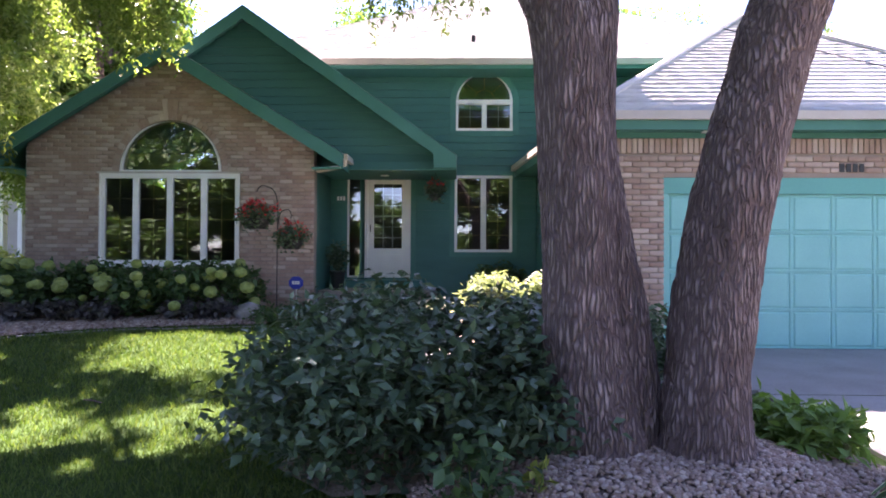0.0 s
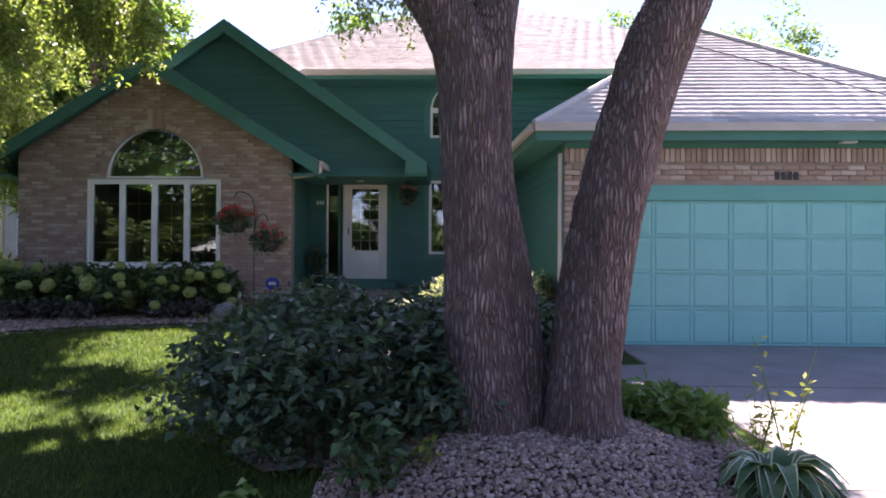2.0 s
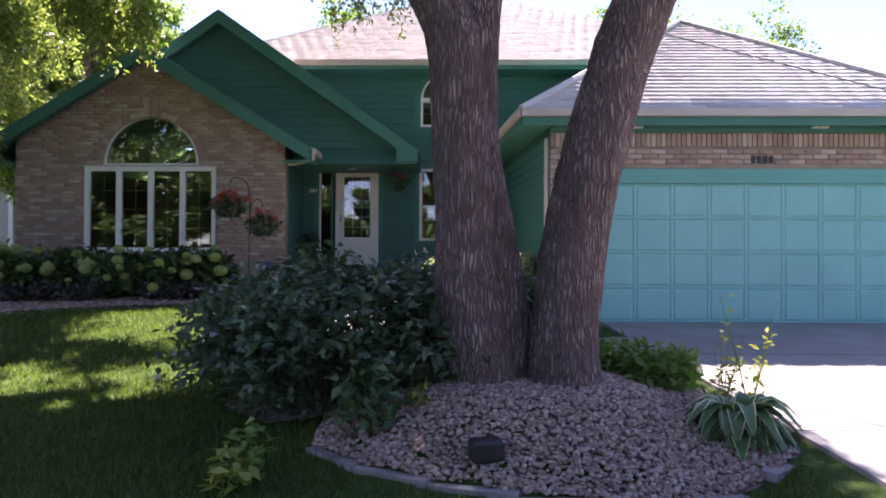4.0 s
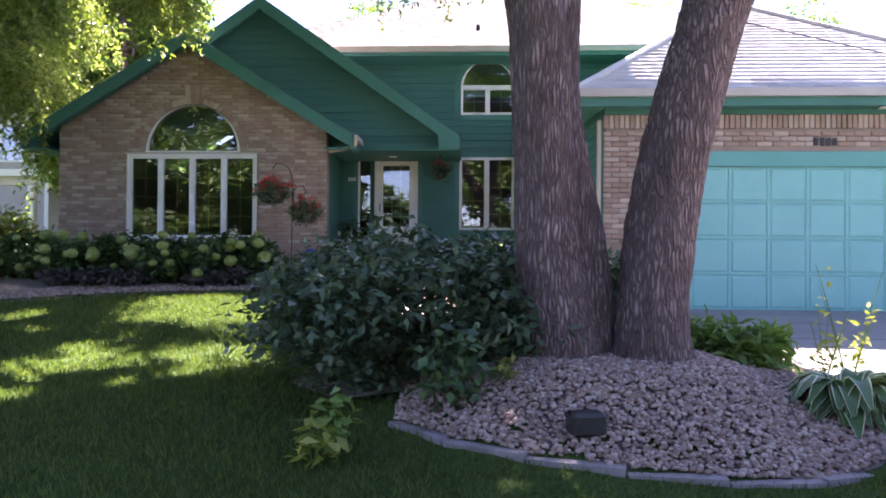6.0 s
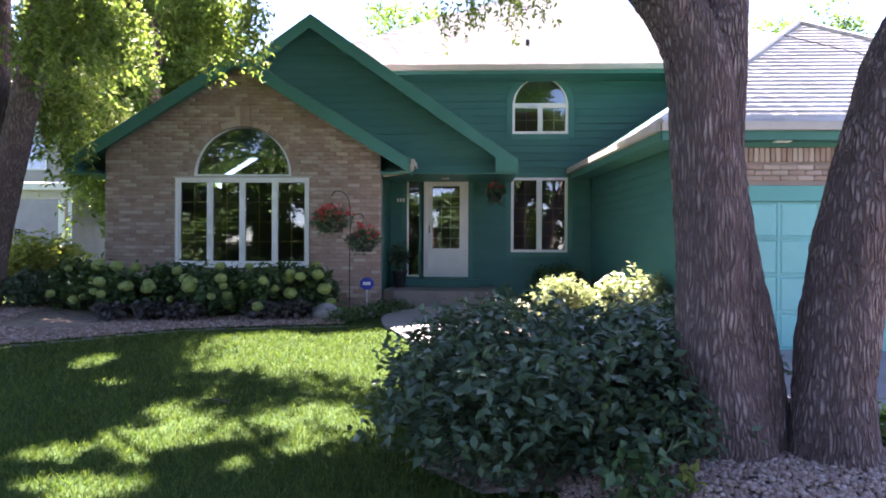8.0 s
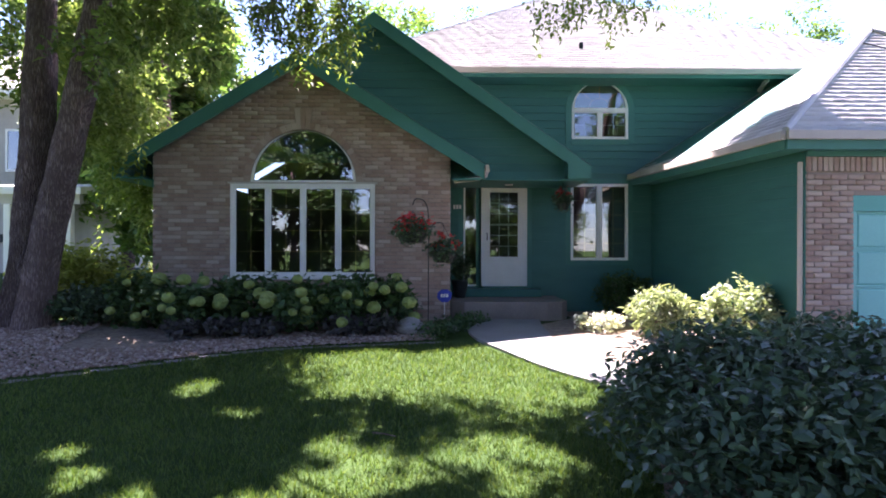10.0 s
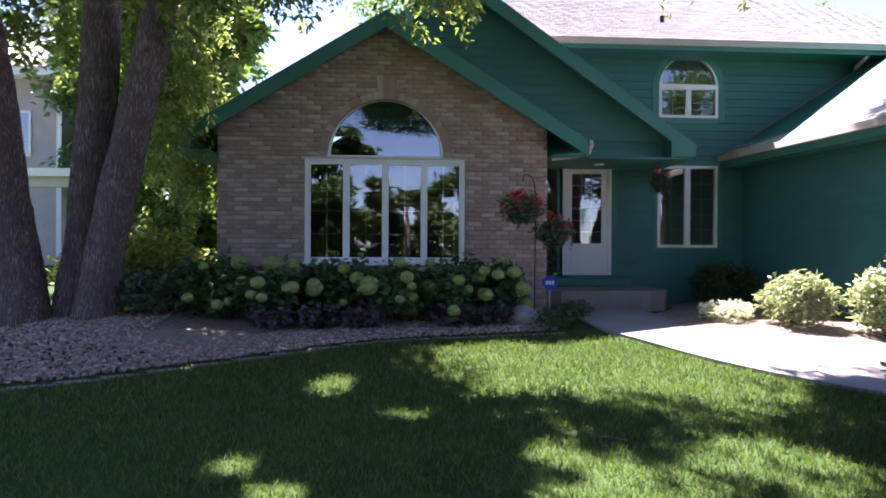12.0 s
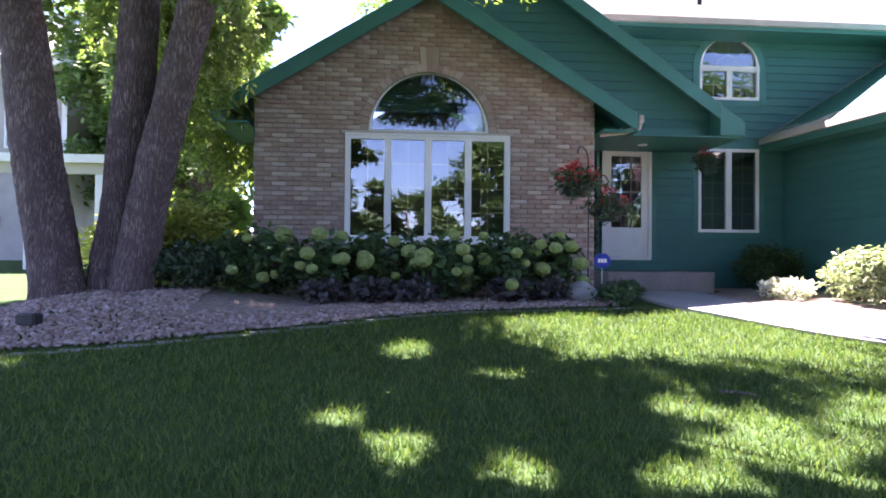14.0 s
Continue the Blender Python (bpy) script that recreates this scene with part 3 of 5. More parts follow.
w = window("white double casement window beside the front door")
mid = (V[0] + V[2]) / 2
casement(w, V[0], V[1], mid, V[3], EY, 2, 5, 0.055)
casement(w, mid, V[1], V[2], V[3], EY, 2, 5, 0.055)
w = window("white upper window with a half-round fanlight")
casement(w, U[0], U[1], uc, U[3], EY, 2, 2, 0.05, WHITE)
casement(w, uc, U[1], U[2], U[3], EY, 2, 2, 0.05, WHITE)
round_head(w, uc, U[3], ur, EY, 4, 0.05)
part("head_trim", boxed(U[0], EY - 0.045, U[3] - 0.03, U[2], EY - 0.031, U[3] + 0.045), WHITE, w)
w = window("narrow side light beside the door")
casement(w, SX0, DZ0, SX1, DZ1 - 0.06, EY, 1, 1, 0.035)

# front door: white storm door with a nine-pane glazed top
door = tagged(hang(new("door"), house), "white front door with a glazed storm panel")
part("door_frame", frame_of(bmesh.new(), DX0, DZ0, DX1, DZ1, EY - 0.04, EY + 0.1, 0.06), WHITE, door)
dx0, dx1 = DX0 + 0.062, DX1 - 0.062
part("door_leaf", holed(rect(dx0, DZ0 + 0.062, dx1, DZ1 - 0.062), [rect(dx0 + 0.12, 1.38, dx1 - 0.12, 2.7)], EY - 0.01, EY + 0.035), WHITE, door)
part("pane", boxed(dx0 + 0.12, EY + 0.008, 1.38, dx1 - 0.12, EY + 0.014, 2.7), GLASS, door).visible_shadow = False
bm = bmesh.new()
for i in (1, 2):
    x = dx0 + 0.12 + (dx1 - dx0 - 0.24) * i / 3
    box(bm, x - 0.009, EY + 0.016, 1.38, x + 0.009, EY + 0.026, 2.7)
for i in range(1, 6):
    z = 1.38 + 1.32 * i / 6
    h = 0.02 if i == 3 else 0.009
    box(bm, dx0 + 0.12, EY + 0.017, z - h, dx1 - 0.12, EY + 0.027, z + h)
part("muntin", bm, WHITE, door)
part("kick_panel", boxed(dx0 + 0.1, EY - 0.016, 0.95, dx1 - 0.1, EY - 0.0105, 1.26, bevel=0.004), WHITE, door)
bm = bmesh.new()
tube(bm, [(dx0 + 0.06, EY - 0.01, 1.72), (dx0 + 0.06, EY - 0.06, 1.72), (dx0 + 0.06, EY - 0.06, 1.86), (dx0 + 0.06, EY - 0.01, 1.86)], [0.011] * 4, 8)
part("door_handle", bm, DARK_METAL, door, "dark pull handle")

# ---- gables, roofs, gutters ----
def rake_boards(apex_x, apex_z, half_l, half_r, y, name="rake_board", PITCH=PITCH):
    for s, half in ((-1, half_l), (1, half_r)):
        x = apex_x + s * half
        q = [(apex_x, apex_z - 0.02), (x, apex_z - PITCH * half - 0.02), (x, apex_z - PITCH * half - 0.27), (apex_x, apex_z - 0.27)]
        part(name, prism(q, y, y + 0.035), GREEN_TRIM, house, "green painted rake board")


def shingle_slope(name, eave_a, eave_b, top_a, top_b, label=""):
    """Courses of shingles from the eave line up to the ridge line, each a row of tabs with its own lower edge."""
    ea, eb, ta, tb = (Vector(v) for v in (eave_a, eave_b, top_a, top_b))
    up = ((ta + tb) / 2 - (ea + eb) / 2)
    nrm = (eb - ea).cross(up).normalized()
    if nrm.z < 0:
        nrm = -nrm
    rise = (((ta + tb) / 2 - (ea + eb) / 2) - (eb - ea).normalized() * ((ta + tb) / 2 - (ea + eb) / 2).dot((eb - ea).normalized())).length
    n = max(3, int(rise / 0.15))
    V, F = [], []
    for i in range(n):
        t0, t1 = i / n, (i + 1.25) / n
        t1 = min(t1, 1.0)
        a0, b0 = ea.lerp(ta, t0), eb.lerp(tb, t0)
        a1, b1 = ea.lerp(ta, t1), eb.lerp(tb, t1)
        length = (b0 - a0).length
        if length < 0.05:
            continue
        m = max(1, int(length / 0.31))
        cuts = sorted({0.0, 1.0, *[min(1, max(0, (k + 0.5 * (i % 2) + RNG.uniform(-0.08, 0.08)) / m)) for k in range(1, m)]})
        for c, d in zip(cuts, cuts[1:]):
            lift = nrm * (0.005 + RNG.uniform(0, 0.003))
            o = len(V)
            V += [a0.lerp(b0, c) + lift, a0.lerp(b0, d) + lift, a1.lerp(b1, d) + nrm * 0.0015, a1.lerp(b1, c) + nrm * 0.0015, a0.lerp(b0, c) - nrm * 0.002, a0.lerp(b0, d) - nrm * 0.002]
            F += [(o, o + 1, o + 2, o + 3), (o + 4, o + 5, o + 1, o)]
    return tagged(raw(name, [tuple(v) for v in V], F, SHINGLE, house, label), kind="stuff")


def roof_deck(a, b, c, d=None):
    """The solid under a slope, 8 cm thick."""
    bm = bmesh.new()
    q = [Vector(v) for v in ((a, b, c) if d is None else (a, b, c, d))]
    hi = [bm.verts.new(v) for v in q]
    lo = [bm.verts.new(v - Vector((0, 0, 0.09))) for v in q]
    bm.faces.new(hi)
    bm.faces.new(lo)
    for i in range(len(q)):
        j = (i + 1) % len(q)
        bm.faces.new((hi[i], hi[j], lo[j], lo[i]))
    bmesh.ops.recalc_face_normals(bm, faces=bm.faces)
    part("roof_deck", bm, GREEN_TRIM, house)


def slope(name, ea, eb, tb, ta):
    roof_deck(*([ea, eb, tb] if tb == ta else [ea, eb, tb, ta]))
    shingle_slope(name, ea, eb, ta, tb, "weathered grey-brown asphalt shingles")


def gable_roof(apex_x, apex_z, half_l, half_r, y0, y1, PITCH=PITCH):
    zl, zr = apex_z - PITCH * half_l, apex_z - PITCH * half_r
    slope("roof", (apex_x - half_l, y0, zl), (apex_x - half_l, y1, zl), (apex_x, y1, apex_z), (apex_x, y0, apex_z))
    slope("roof", (apex_x + half_r, y0, zr), (apex_x + half_r, y1, zr), (apex_x, y1, apex_z), (apex_x, y0, apex_z))


gable_roof(BC, 4.97, 3.17, 3.17, 11.36, 17.2)
rake_boards(BC, 4.97, 3.17, 3.17, 11.33)
part("soffit", boxed(BX0 - 0.5, 11.37, 2.74, BX0 - 0.03, 17, 2.77), GREEN_TRIM, house)
part("soffit", boxed(BX1 + 0.03, 11.37, 2.74, BX1 + 0.52, 12.05, 2.77), GREEN_TRIM, house)
part("eave_board", boxed(BC - 3.20, 11.37, 2.74, BC - 3.165, 17, 3.0), GREEN_TRIM, house)
part("eave_board", boxed(BC + 3.165, 11.37, 2.74, BC + 3.20, 12.02, 3.0), GREEN_TRIM, house)
part("frieze_board", boxed(BX0, BY - 0.026, 2.62, BX0 + 0.02, BY + 0.2, 2.76), GREEN_TRIM, house)

# second gable over the porch, sided
GX, GZ, GY, G_PITCH = -3.7, 5.83, 11.92, 0.70
part("gable_wall", prism([(-2.3, 2.86), (0.05, 2.86), (0.05, rake_z(0.05, GX, GZ, G_PITCH) - 0.12), (GX, GZ - 0.12), (-6.9, rake_z(-6.9, GX, GZ, G_PITCH) - 0.12), (-6.9, 3.2), (-2.3, 3.2)], GY + 0.33, GY + 0.42), GREEN, house)
clad(2.98, 5.7, lambda z: (GX - min(3.0, (GZ - 0.16 - z) / G_PITCH), min(0.05, GX + (GZ - 0.16 - z) / G_PITCH)), lambda z: [(-8, -2.32)] if z < 3.1 else [], GY + 0.328)
part("trim", boxed(-2.3, GY + 0.29, 2.82, 0.06, GY + 0.326, 2.98), GREEN_TRIM, house)
gable_roof(GX, GZ, 3.3, 3.95, GY - 0.02, 13.5, G_PITCH)
rake_boards(GX, GZ, 3.3, 3.95, GY - 0.055, PITCH=G_PITCH)
part("eave_return", prism([(-0.17, 2.82), (0.25, 2.82), (0.25, 3.03), (-0.17, 3.32)], GY - 0.058, GY + 0.3), GREEN_TRIM, house)
part("soffit", boxed(-2.29, GY - 0.02, 2.79, 0.23, 13.42, 2.815), GREEN_TRIM, house)
part("eave_board", boxed(0.215, GY - 0.02, 2.82, 0.25, 13.42, 3.03), GREEN_TRIM, house)

# main hipped roof
MX0, MX1, MY0, MZ = -4.9, 8.5, 12.8, 5.06
MH, ML = 6.2, 5.3
P6 = 0.6
rz = MZ + P6 * MH
slope("roof", (MX0, MY0, MZ), (MX1, MY0, MZ), (MX1 - MH, MY0 + MH, rz), (MX0 + ML, MY0 + MH, rz))
slope("roof", (MX0, MY0 + 2 * MH, MZ), (MX0, MY0, MZ), (MX0 + ML, MY0 + MH, rz), (MX0 + ML, MY0 + MH, rz))
slope("roof", (MX1, MY0, MZ), (MX1, MY0 + 2 * MH, MZ), (MX1 - MH, MY0 + MH, rz), (MX1 - MH, MY0 + MH, rz))
slope("roof", (MX1, MY0 + 2 * MH, MZ), (MX0, MY0 + 2 * MH, MZ), (MX0 + ML, MY0 + MH, rz), (MX1 - MH, MY0 + MH, rz))
part("soffit", boxed(MX0, MY0, MZ - 0.16, 8.9, EY + 0.02, MZ - 0.135), GREEN_TRIM, house)
part("house_wall", boxed(-3.4, EY + 0.202, 0.1, -3.2, 22.3, 5.0), GREEN, house)
part("house_wall", boxed(8.4, EY + 0.202, 0.1, 8.6, 22.3, 5.0), GREEN, house)
part("house_wall", boxed(-3.4, 22.302, 0.1, 8.6, 22.5, 5.0), GREEN, house)
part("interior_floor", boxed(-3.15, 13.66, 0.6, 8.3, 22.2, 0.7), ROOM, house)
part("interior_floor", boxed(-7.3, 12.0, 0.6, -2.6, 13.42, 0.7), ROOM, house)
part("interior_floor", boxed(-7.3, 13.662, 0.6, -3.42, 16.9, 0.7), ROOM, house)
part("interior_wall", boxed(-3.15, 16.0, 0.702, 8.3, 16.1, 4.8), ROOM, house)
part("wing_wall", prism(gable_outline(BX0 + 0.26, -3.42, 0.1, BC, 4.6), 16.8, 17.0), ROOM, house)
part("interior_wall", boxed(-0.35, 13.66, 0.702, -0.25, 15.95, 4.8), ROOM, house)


def gutter(pts, name="gutter", mat_=BEIGE):
    """A gutter of box profile along a level line."""
    bm = bmesh.new()
    prof = [(-0.055, 0.0), (-0.07, -0.11), (0.0, -0.11), (0.0, 0.0)]
    a, b = Vector(pts[0]), Vector(pts[1])
    d = (b - a).normalized()
    o = Vector((d.y, -d.x, 0))
    if pts[2] < 0:
        o = -o
    r = [[bm.verts.new(p - o * u + Vector((0, 0, v))) for u, v in prof] for p in (a, b)]
    bm.faces.new(r[0])
    bm.faces.new(r[1])
    for i in range(3):
        bm.faces.new((r[0][i], r[0][i + 1], r[1][i + 1], r[1][i]))
    bmesh.ops.recalc_face_normals(bm, faces=bm.faces)
    part(name, bm, mat_, house, "pale metal gutter")


gutter(((-2.4, MY0 - 0.01, MZ + 0.02), (4.75, MY0 - 0.01, MZ + 0.02), 1))
part("eave_board", boxed(MX0 + 0.03, MY0 + 0.002, MZ - 0.16, 4.9, MY0 + 0.03, MZ - 0.04), GREEN_TRIM, house)
bm = bmesh.new()
tube(bm, [(4.0, MY0 + 0.03, MZ - 0.08), (4.0, MY0 + 0.1, MZ - 0.16), (4.0, MY0 + 0.4, MZ - 0.3)], [0.045] * 3, 8)
part("downspout", bm, BEIGE, house)
gutter(((-1.71, 11.36, 3.0), (-1.71, 12.0, 3.0), 1))
bm = bmesh.new()
tube(bm, [(-1.70, 11.38, 2.9), (-1.70, 11.42, 2.82), (-1.85, 11.5, 2.77), (-2.24, 11.66, 2.74)], [0.04] * 4, 8)
part("downspout", bm, BEIGE, house, "pale downspout elbow")

# ---- garage ----
SKEW = 0.1


def skewed(ob):
    """Leans a part of the garage's side towards the entry, the farther back the more."""
    for v in ob.data.vertices:
        v.co.x -= SKEW * max(0.0, v.co.y - GFY)
    return ob


GX0, GX1, GFY, GEZ = 2.36, 8.35, 8.7, 3.06
DG0, DG1, DGT = 3.02, 8.0, 2.275
part("garage_wall", holed(rect(GX0 + 0.03, -0.05, GX1 - 0.03, 2.95), [rect(DG0 - 0.03, -0.05 + 0.001, DG1 + 0.03, DGT)], GFY + 0.012, GFY + 0.2), MORTAR, house)
skewed(part("garage_wall", boxed(GX0 + 0.02, GFY + 0.202, -0.05, GX0 + 0.2, EY - 0.002, 2.95), GREEN, house))
part("garage_wall", boxed(GX1 - 0.2, GFY + 0.202, -0.05, GX1 - 0.02, EY - 0.002, 2.95), GREEN, house)
joined_bricks("brickwork", lay(0.02, 2.56, lambda z: (GX0, GX1), lambda z: [(DG0 - 0.02, DG1 + 0.02)] if z < DGT + 0.03 else [], GFY - 0.018), BRICK, house, "tan running-bond brick")
soldier = bpy.data.meshes.new("soldier_brick")
bm = boxed(0, -0.03, 0, 0.062, 0.02, 0.195, bevel=0.005)
bm.to_mesh(soldier)
bm.free()
soldier.materials.append(BRICK_OB)
x = GX0
while x < GX1:
    ob = hang(new("soldier_brick", soldier), house)
    ob.location = (x, GFY + RNG.uniform(-0.004, 0.004), 2.59)
    x += 0.0735
# lap siding along the garage's side wall, facing the entry
z = 0.1
while z < 2.8:
    pts = [(GX0 + 0.014, z + 0.167), (GX0 - 0.015, z), (GX0 + 0.018, z), (GX0 + 0.018, z + 0.167)]
    b2 = prism(pts, GFY + 0.11, EY - 0.03)
    skewed(part("siding_board", b2, GREEN, house))
    z += 0.155
part("corner_board", boxed(GX0 - 0.02, GFY + 0.004, -0.02, GX0 + 0.014, GFY + 0.105, 2.86, bevel=0.004), GREEN_TRIM, house)
bm = bmesh.new()
tube(bm, [(GX0 - 0.05, GFY + 0.05, 2.72), (GX0 - 0.05, GFY + 0.05, 0.15), (GX0 - 0.06, GFY - 0.12, 0.06)], [0.036] * 3, 8)
part("downspout", bm, BEIGE, house, "pale downspout at the garage corner")
# the door: nine by four raised panels
garage_door = tagged(hang(new("garage_door"), house), "closed teal sectional garage door with raised panels")
part("door_frame", boxed(DG0 - 0.028, GFY + 0.02, DGT - 0.215, DG1 + 0.028, GFY + 0.1, DGT - 0.002), TEAL_FRAME, garage_door)
part("door_frame", boxed(DG0 - 0.028, GFY + 0.02, 0.0, DG0 + 0.04, GFY + 0.1, DGT - 0.217), TEAL, garage_door)
part("door_frame", boxed(DG1 - 0.04, GFY + 0.02, 0.0, DG1 + 0.028, GFY + 0.1, DGT - 0.217), TEAL, garage_door)
sec = 0.509
panel = bmesh.new()
pw, ph = (DG1 - DG0 - 0.1) / 9, sec
v = [[panel.verts.new((sx * (pw / 2 - e), y, sz * (ph / 2 - e))) for sx, sz in ((-1, -1), (1, -1), (1, 1), (-1, 1))] for e, y in ((0.014, 0.0), (0.022, 0.012), (0.03, 0.012), (0.05, 0.0))]
for a, b in zip(v, v[1:]):
    for k in range(4):
        panel.faces.new((a[k], a[(k + 1) % 4], b[(k + 1) % 4], b[k]))
panel.faces.new(v[-1])
bmesh.ops.recalc_face_normals(panel, faces=panel.faces)
for r in range(4):
    bm = bmesh.new()
    z0 = 0.02 + sec * r
    yy = GFY + 0.06
    # rails and stiles of a section, leaving the panel openings
    box(bm, DG0 + 0.045, yy, z0 + 0.003, DG1 - 0.045, yy + 0.03, z0 + 0.016)
    box(bm, DG0 + 0.045, yy, z0 + sec - 0.016, DG1 - 0.045, yy + 0.03, z0 + sec - 0.003)
    for c in range(10):
        x = DG0 + 0.05 + pw * c
        box(bm, x - 0.015, yy, z0 + 0.0165, x + 0.015, yy + 0.03, z0 + sec - 0.0165)
    box(bm, DG0 + 0.045, yy + 0.0305, z0, DG1 - 0.045, yy + 0.045, z0 + sec)
    part("door_section", bm, TEAL, garage_door)
pm = bpy.data.meshes.new("panel")
panel.to_mesh(pm)
panel.free()
pm.materials.append(TEAL)
for r in range(4):
    for c in range(9):
        ob = hang(new("panel", pm), garage_door)
        ob.location = (DG0 + 0.05 + pw * (c + 0.5), GFY + 0.06, 0.02 + sec * (r + 0.5))
part("door_seal", boxed(DG0 + 0.03, GFY + 0.055, -0.005, DG1 - 0.03, GFY + 0.1, 0.02), DARK_METAL, garage_door)
# plain bars where the number plate stands
bm = bmesh.new()
for i in range(4):
    box(bm, 5.28 + 0.085 * i, GFY - 0.03, 2.345, 5.34 + 0.085 * i, GFY - 0.018, 2.455)
part("number_bar", bm, DARK_METAL, house, "dark plain bars on the brick")
bm = bmesh.new()
for i in range(3):
    box(bm, -2.2 + 0.06 * i, EY - 0.04, 2.36, -2.16 + 0.06 * i, EY - 0.03, 2.44)
part("number_bar", bm, WHITE, house, "pale plain bars on the siding")
# garage roof: hipped in front, running back to the house
HX0, HX1, HY0 = 1.9, 8.7, 8.35
hh, hz = 3.4, 5.5
pk = (HX0 + hh, HY0 + 3.4, hz)
slope("roof", (HX0, HY0, GEZ), (HX1, HY0, GEZ), pk, pk)
slope("roof", (HX0 - SKEW * (EY - GFY), EY, GEZ), (HX0, HY0, GEZ), pk, (HX0 + hh, EY, hz))
slope("roof", (HX1, HY0, GEZ), (HX1, EY, GEZ), (HX0 + hh, EY, hz), pk)
bm = bmesh.new()
tube(bm, [(4.74, 11.19, 5.12), (6.2, 9.84, 4.17), (7.9, 8.4, 3.13)], [0.008] * 3, 6)
part("roof_cable", bm, DARK_METAL, house, "thin dark cable lying down the garage roof")
for e in ((HX0, HY0, GEZ), (HX1, HY0, GEZ)):
    bm = bmesh.new()
    tube(bm, [Vector(e) + Vector((0, 0, 0.02)), Vector(pk) + Vector((0, 0, 0.02))], [0.05, 0.05], 6)
    part("hip_cap", bm, SHINGLE, house)
skewed(part("soffit", boxed(HX0 + 0.02, HY0 + 0.02, 2.86, GX0 + 0.01, EY - 0.03, 2.885), GREEN_TRIM, house))
part("soffit", boxed(GX0 + 0.012, HY0 + 0.02, 2.86, HX1, GFY - 0.01, 2.885), GREEN_TRIM, house)
part("eave_board", boxed(HX0 + 0.02, HY0 + 0.003, 2.84, HX1 - 0.02, HY0 + 0.035, 3.02), GREEN_TRIM, house)
skewed(part("eave_board", boxed(HX0 + 0.003, HY0 + 0.04, 2.84, HX0 + 0.035, EY - 0.03, 3.02), GREEN_TRIM, house))
gutter(((HX0, HY0 - 0.004, 3.07), (HX1, HY0 - 0.004, 3.07), 1))
gutter(((HX0 - 0.004, HY0, 3.07), (HX0 - 0.004 - SKEW * (EY - GFY), EY - 0.05, 3.07), -1))
part("frieze_board", boxed(GX0 + 0.002, GFY - 0.045, 2.788, GX1, GFY + 0.01, 2.858), GREEN_TRIM, house)


# ---- trees ----
def trunk_part(tree, name, pts, radii, sides=84, n=16, bumpy=0.09):
    p, r = smooth_line(pts, radii, n)
    return part(name, tube(bmesh.new(), p, r, sides, bumpy), BARK, tree, smooth=True)


tree = thing("maple_tree", (1.4, 3.8, 0.0), "mature tree with two leaning bark-covered stems in a rock bed", "tree")
trunk_part(tree, "trunk", [(1.13, 3.9, -0.25), (1.13, 3.93, 0.08), (1.05, 3.98, 0.7), (1.02, 4.0, 1.3), (0.97, 4.0, 2.1), (0.93, 4.0, 2.6), (0.78, 4.0, 2.98), (0.45, 4.05, 3.4), (-0.1, 4.5, 4.4), (-0.5, 5.2, 5.6), (-1.6, 6.6, 7.0)], [0.35, 0.28, 0.245, 0.225, 0.212, 0.205, 0.185, 0.165, 0.14, 0.12, 0.05], bumpy=0.095)
trunk_part(tree, "trunk", [(1.4, 4.12, -0.2), (1.34, 4.08, 0.4), (1.21, 4.1, 1.2), (1.09, 4.12, 2.0), (1.1, 4.12, 2.7), (1.2, 4.3, 3.4), (1.27, 4.6, 4.2), (1.2, 5.2, 5.6), (0.8, 6.5, 7.6)], [0.27, 0.21, 0.185, 0.18, 0.18, 0.165, 0.14, 0.11, 0.05], bumpy=0.095)
trunk_part(tree, "trunk", [(1.73, 3.85, -0.25), (1.75, 3.88, 0.1), (1.77, 3.9, 0.6), (1.86, 3.92, 1.22), (2.0, 3.94, 1.85), (2.19, 3.95, 2.5), (2.48, 4.0, 3.2), (2.85, 4.3, 4.3), (3.2, 5.2, 5.8), (3.4, 6.2, 7.4)], [0.36, 0.27, 0.235, 0.23, 0.23, 0.225, 0.21, 0.17, 0.12, 0.05], bumpy=0.095)


def hangers(n, top, spread, drop, seed):
    """Drooping twigs: lines of points that hang from a place."""
    pts = []
    rg = np.random.default_rng(seed)
    for _ in range(n):
        a = np.array(top) + rg.uniform(-1, 1, 3) * np.array(spread)
        L = drop * rg.uniform(0.4, 1.0)
        d = np.array([rg.uniform(-0.35, 0.35), rg.uniform(-0.3, 0.3), -1.0])
        t = rg.uniform(0, 1, int(26 * L / 0.6) + 4)
        pts.append(a + d * (t * L)[:, None] + rg.normal(size=(len(t), 3)) * 0.045)
    return np.concatenate(pts)


rg = np.random.default_rng(3)


# crown: unseen leaf clumps added to shade the lawn, with twigs that hang low near the house
def shade_clumps(n, x0, x1, y0, y1, seed, open_patch):
    """Clumps of leaves above the view, added so that their shade falls on the lawn between x0..x1 and y0..y1;
    open_patch leaves sunny gaps.
    """
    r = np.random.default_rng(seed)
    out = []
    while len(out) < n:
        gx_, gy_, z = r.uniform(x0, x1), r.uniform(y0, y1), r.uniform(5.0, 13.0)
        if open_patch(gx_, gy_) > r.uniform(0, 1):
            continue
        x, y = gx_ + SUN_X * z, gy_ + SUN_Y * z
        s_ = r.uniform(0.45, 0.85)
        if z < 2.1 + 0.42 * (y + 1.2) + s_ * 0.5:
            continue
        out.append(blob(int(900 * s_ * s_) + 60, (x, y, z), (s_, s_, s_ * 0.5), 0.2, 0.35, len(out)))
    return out


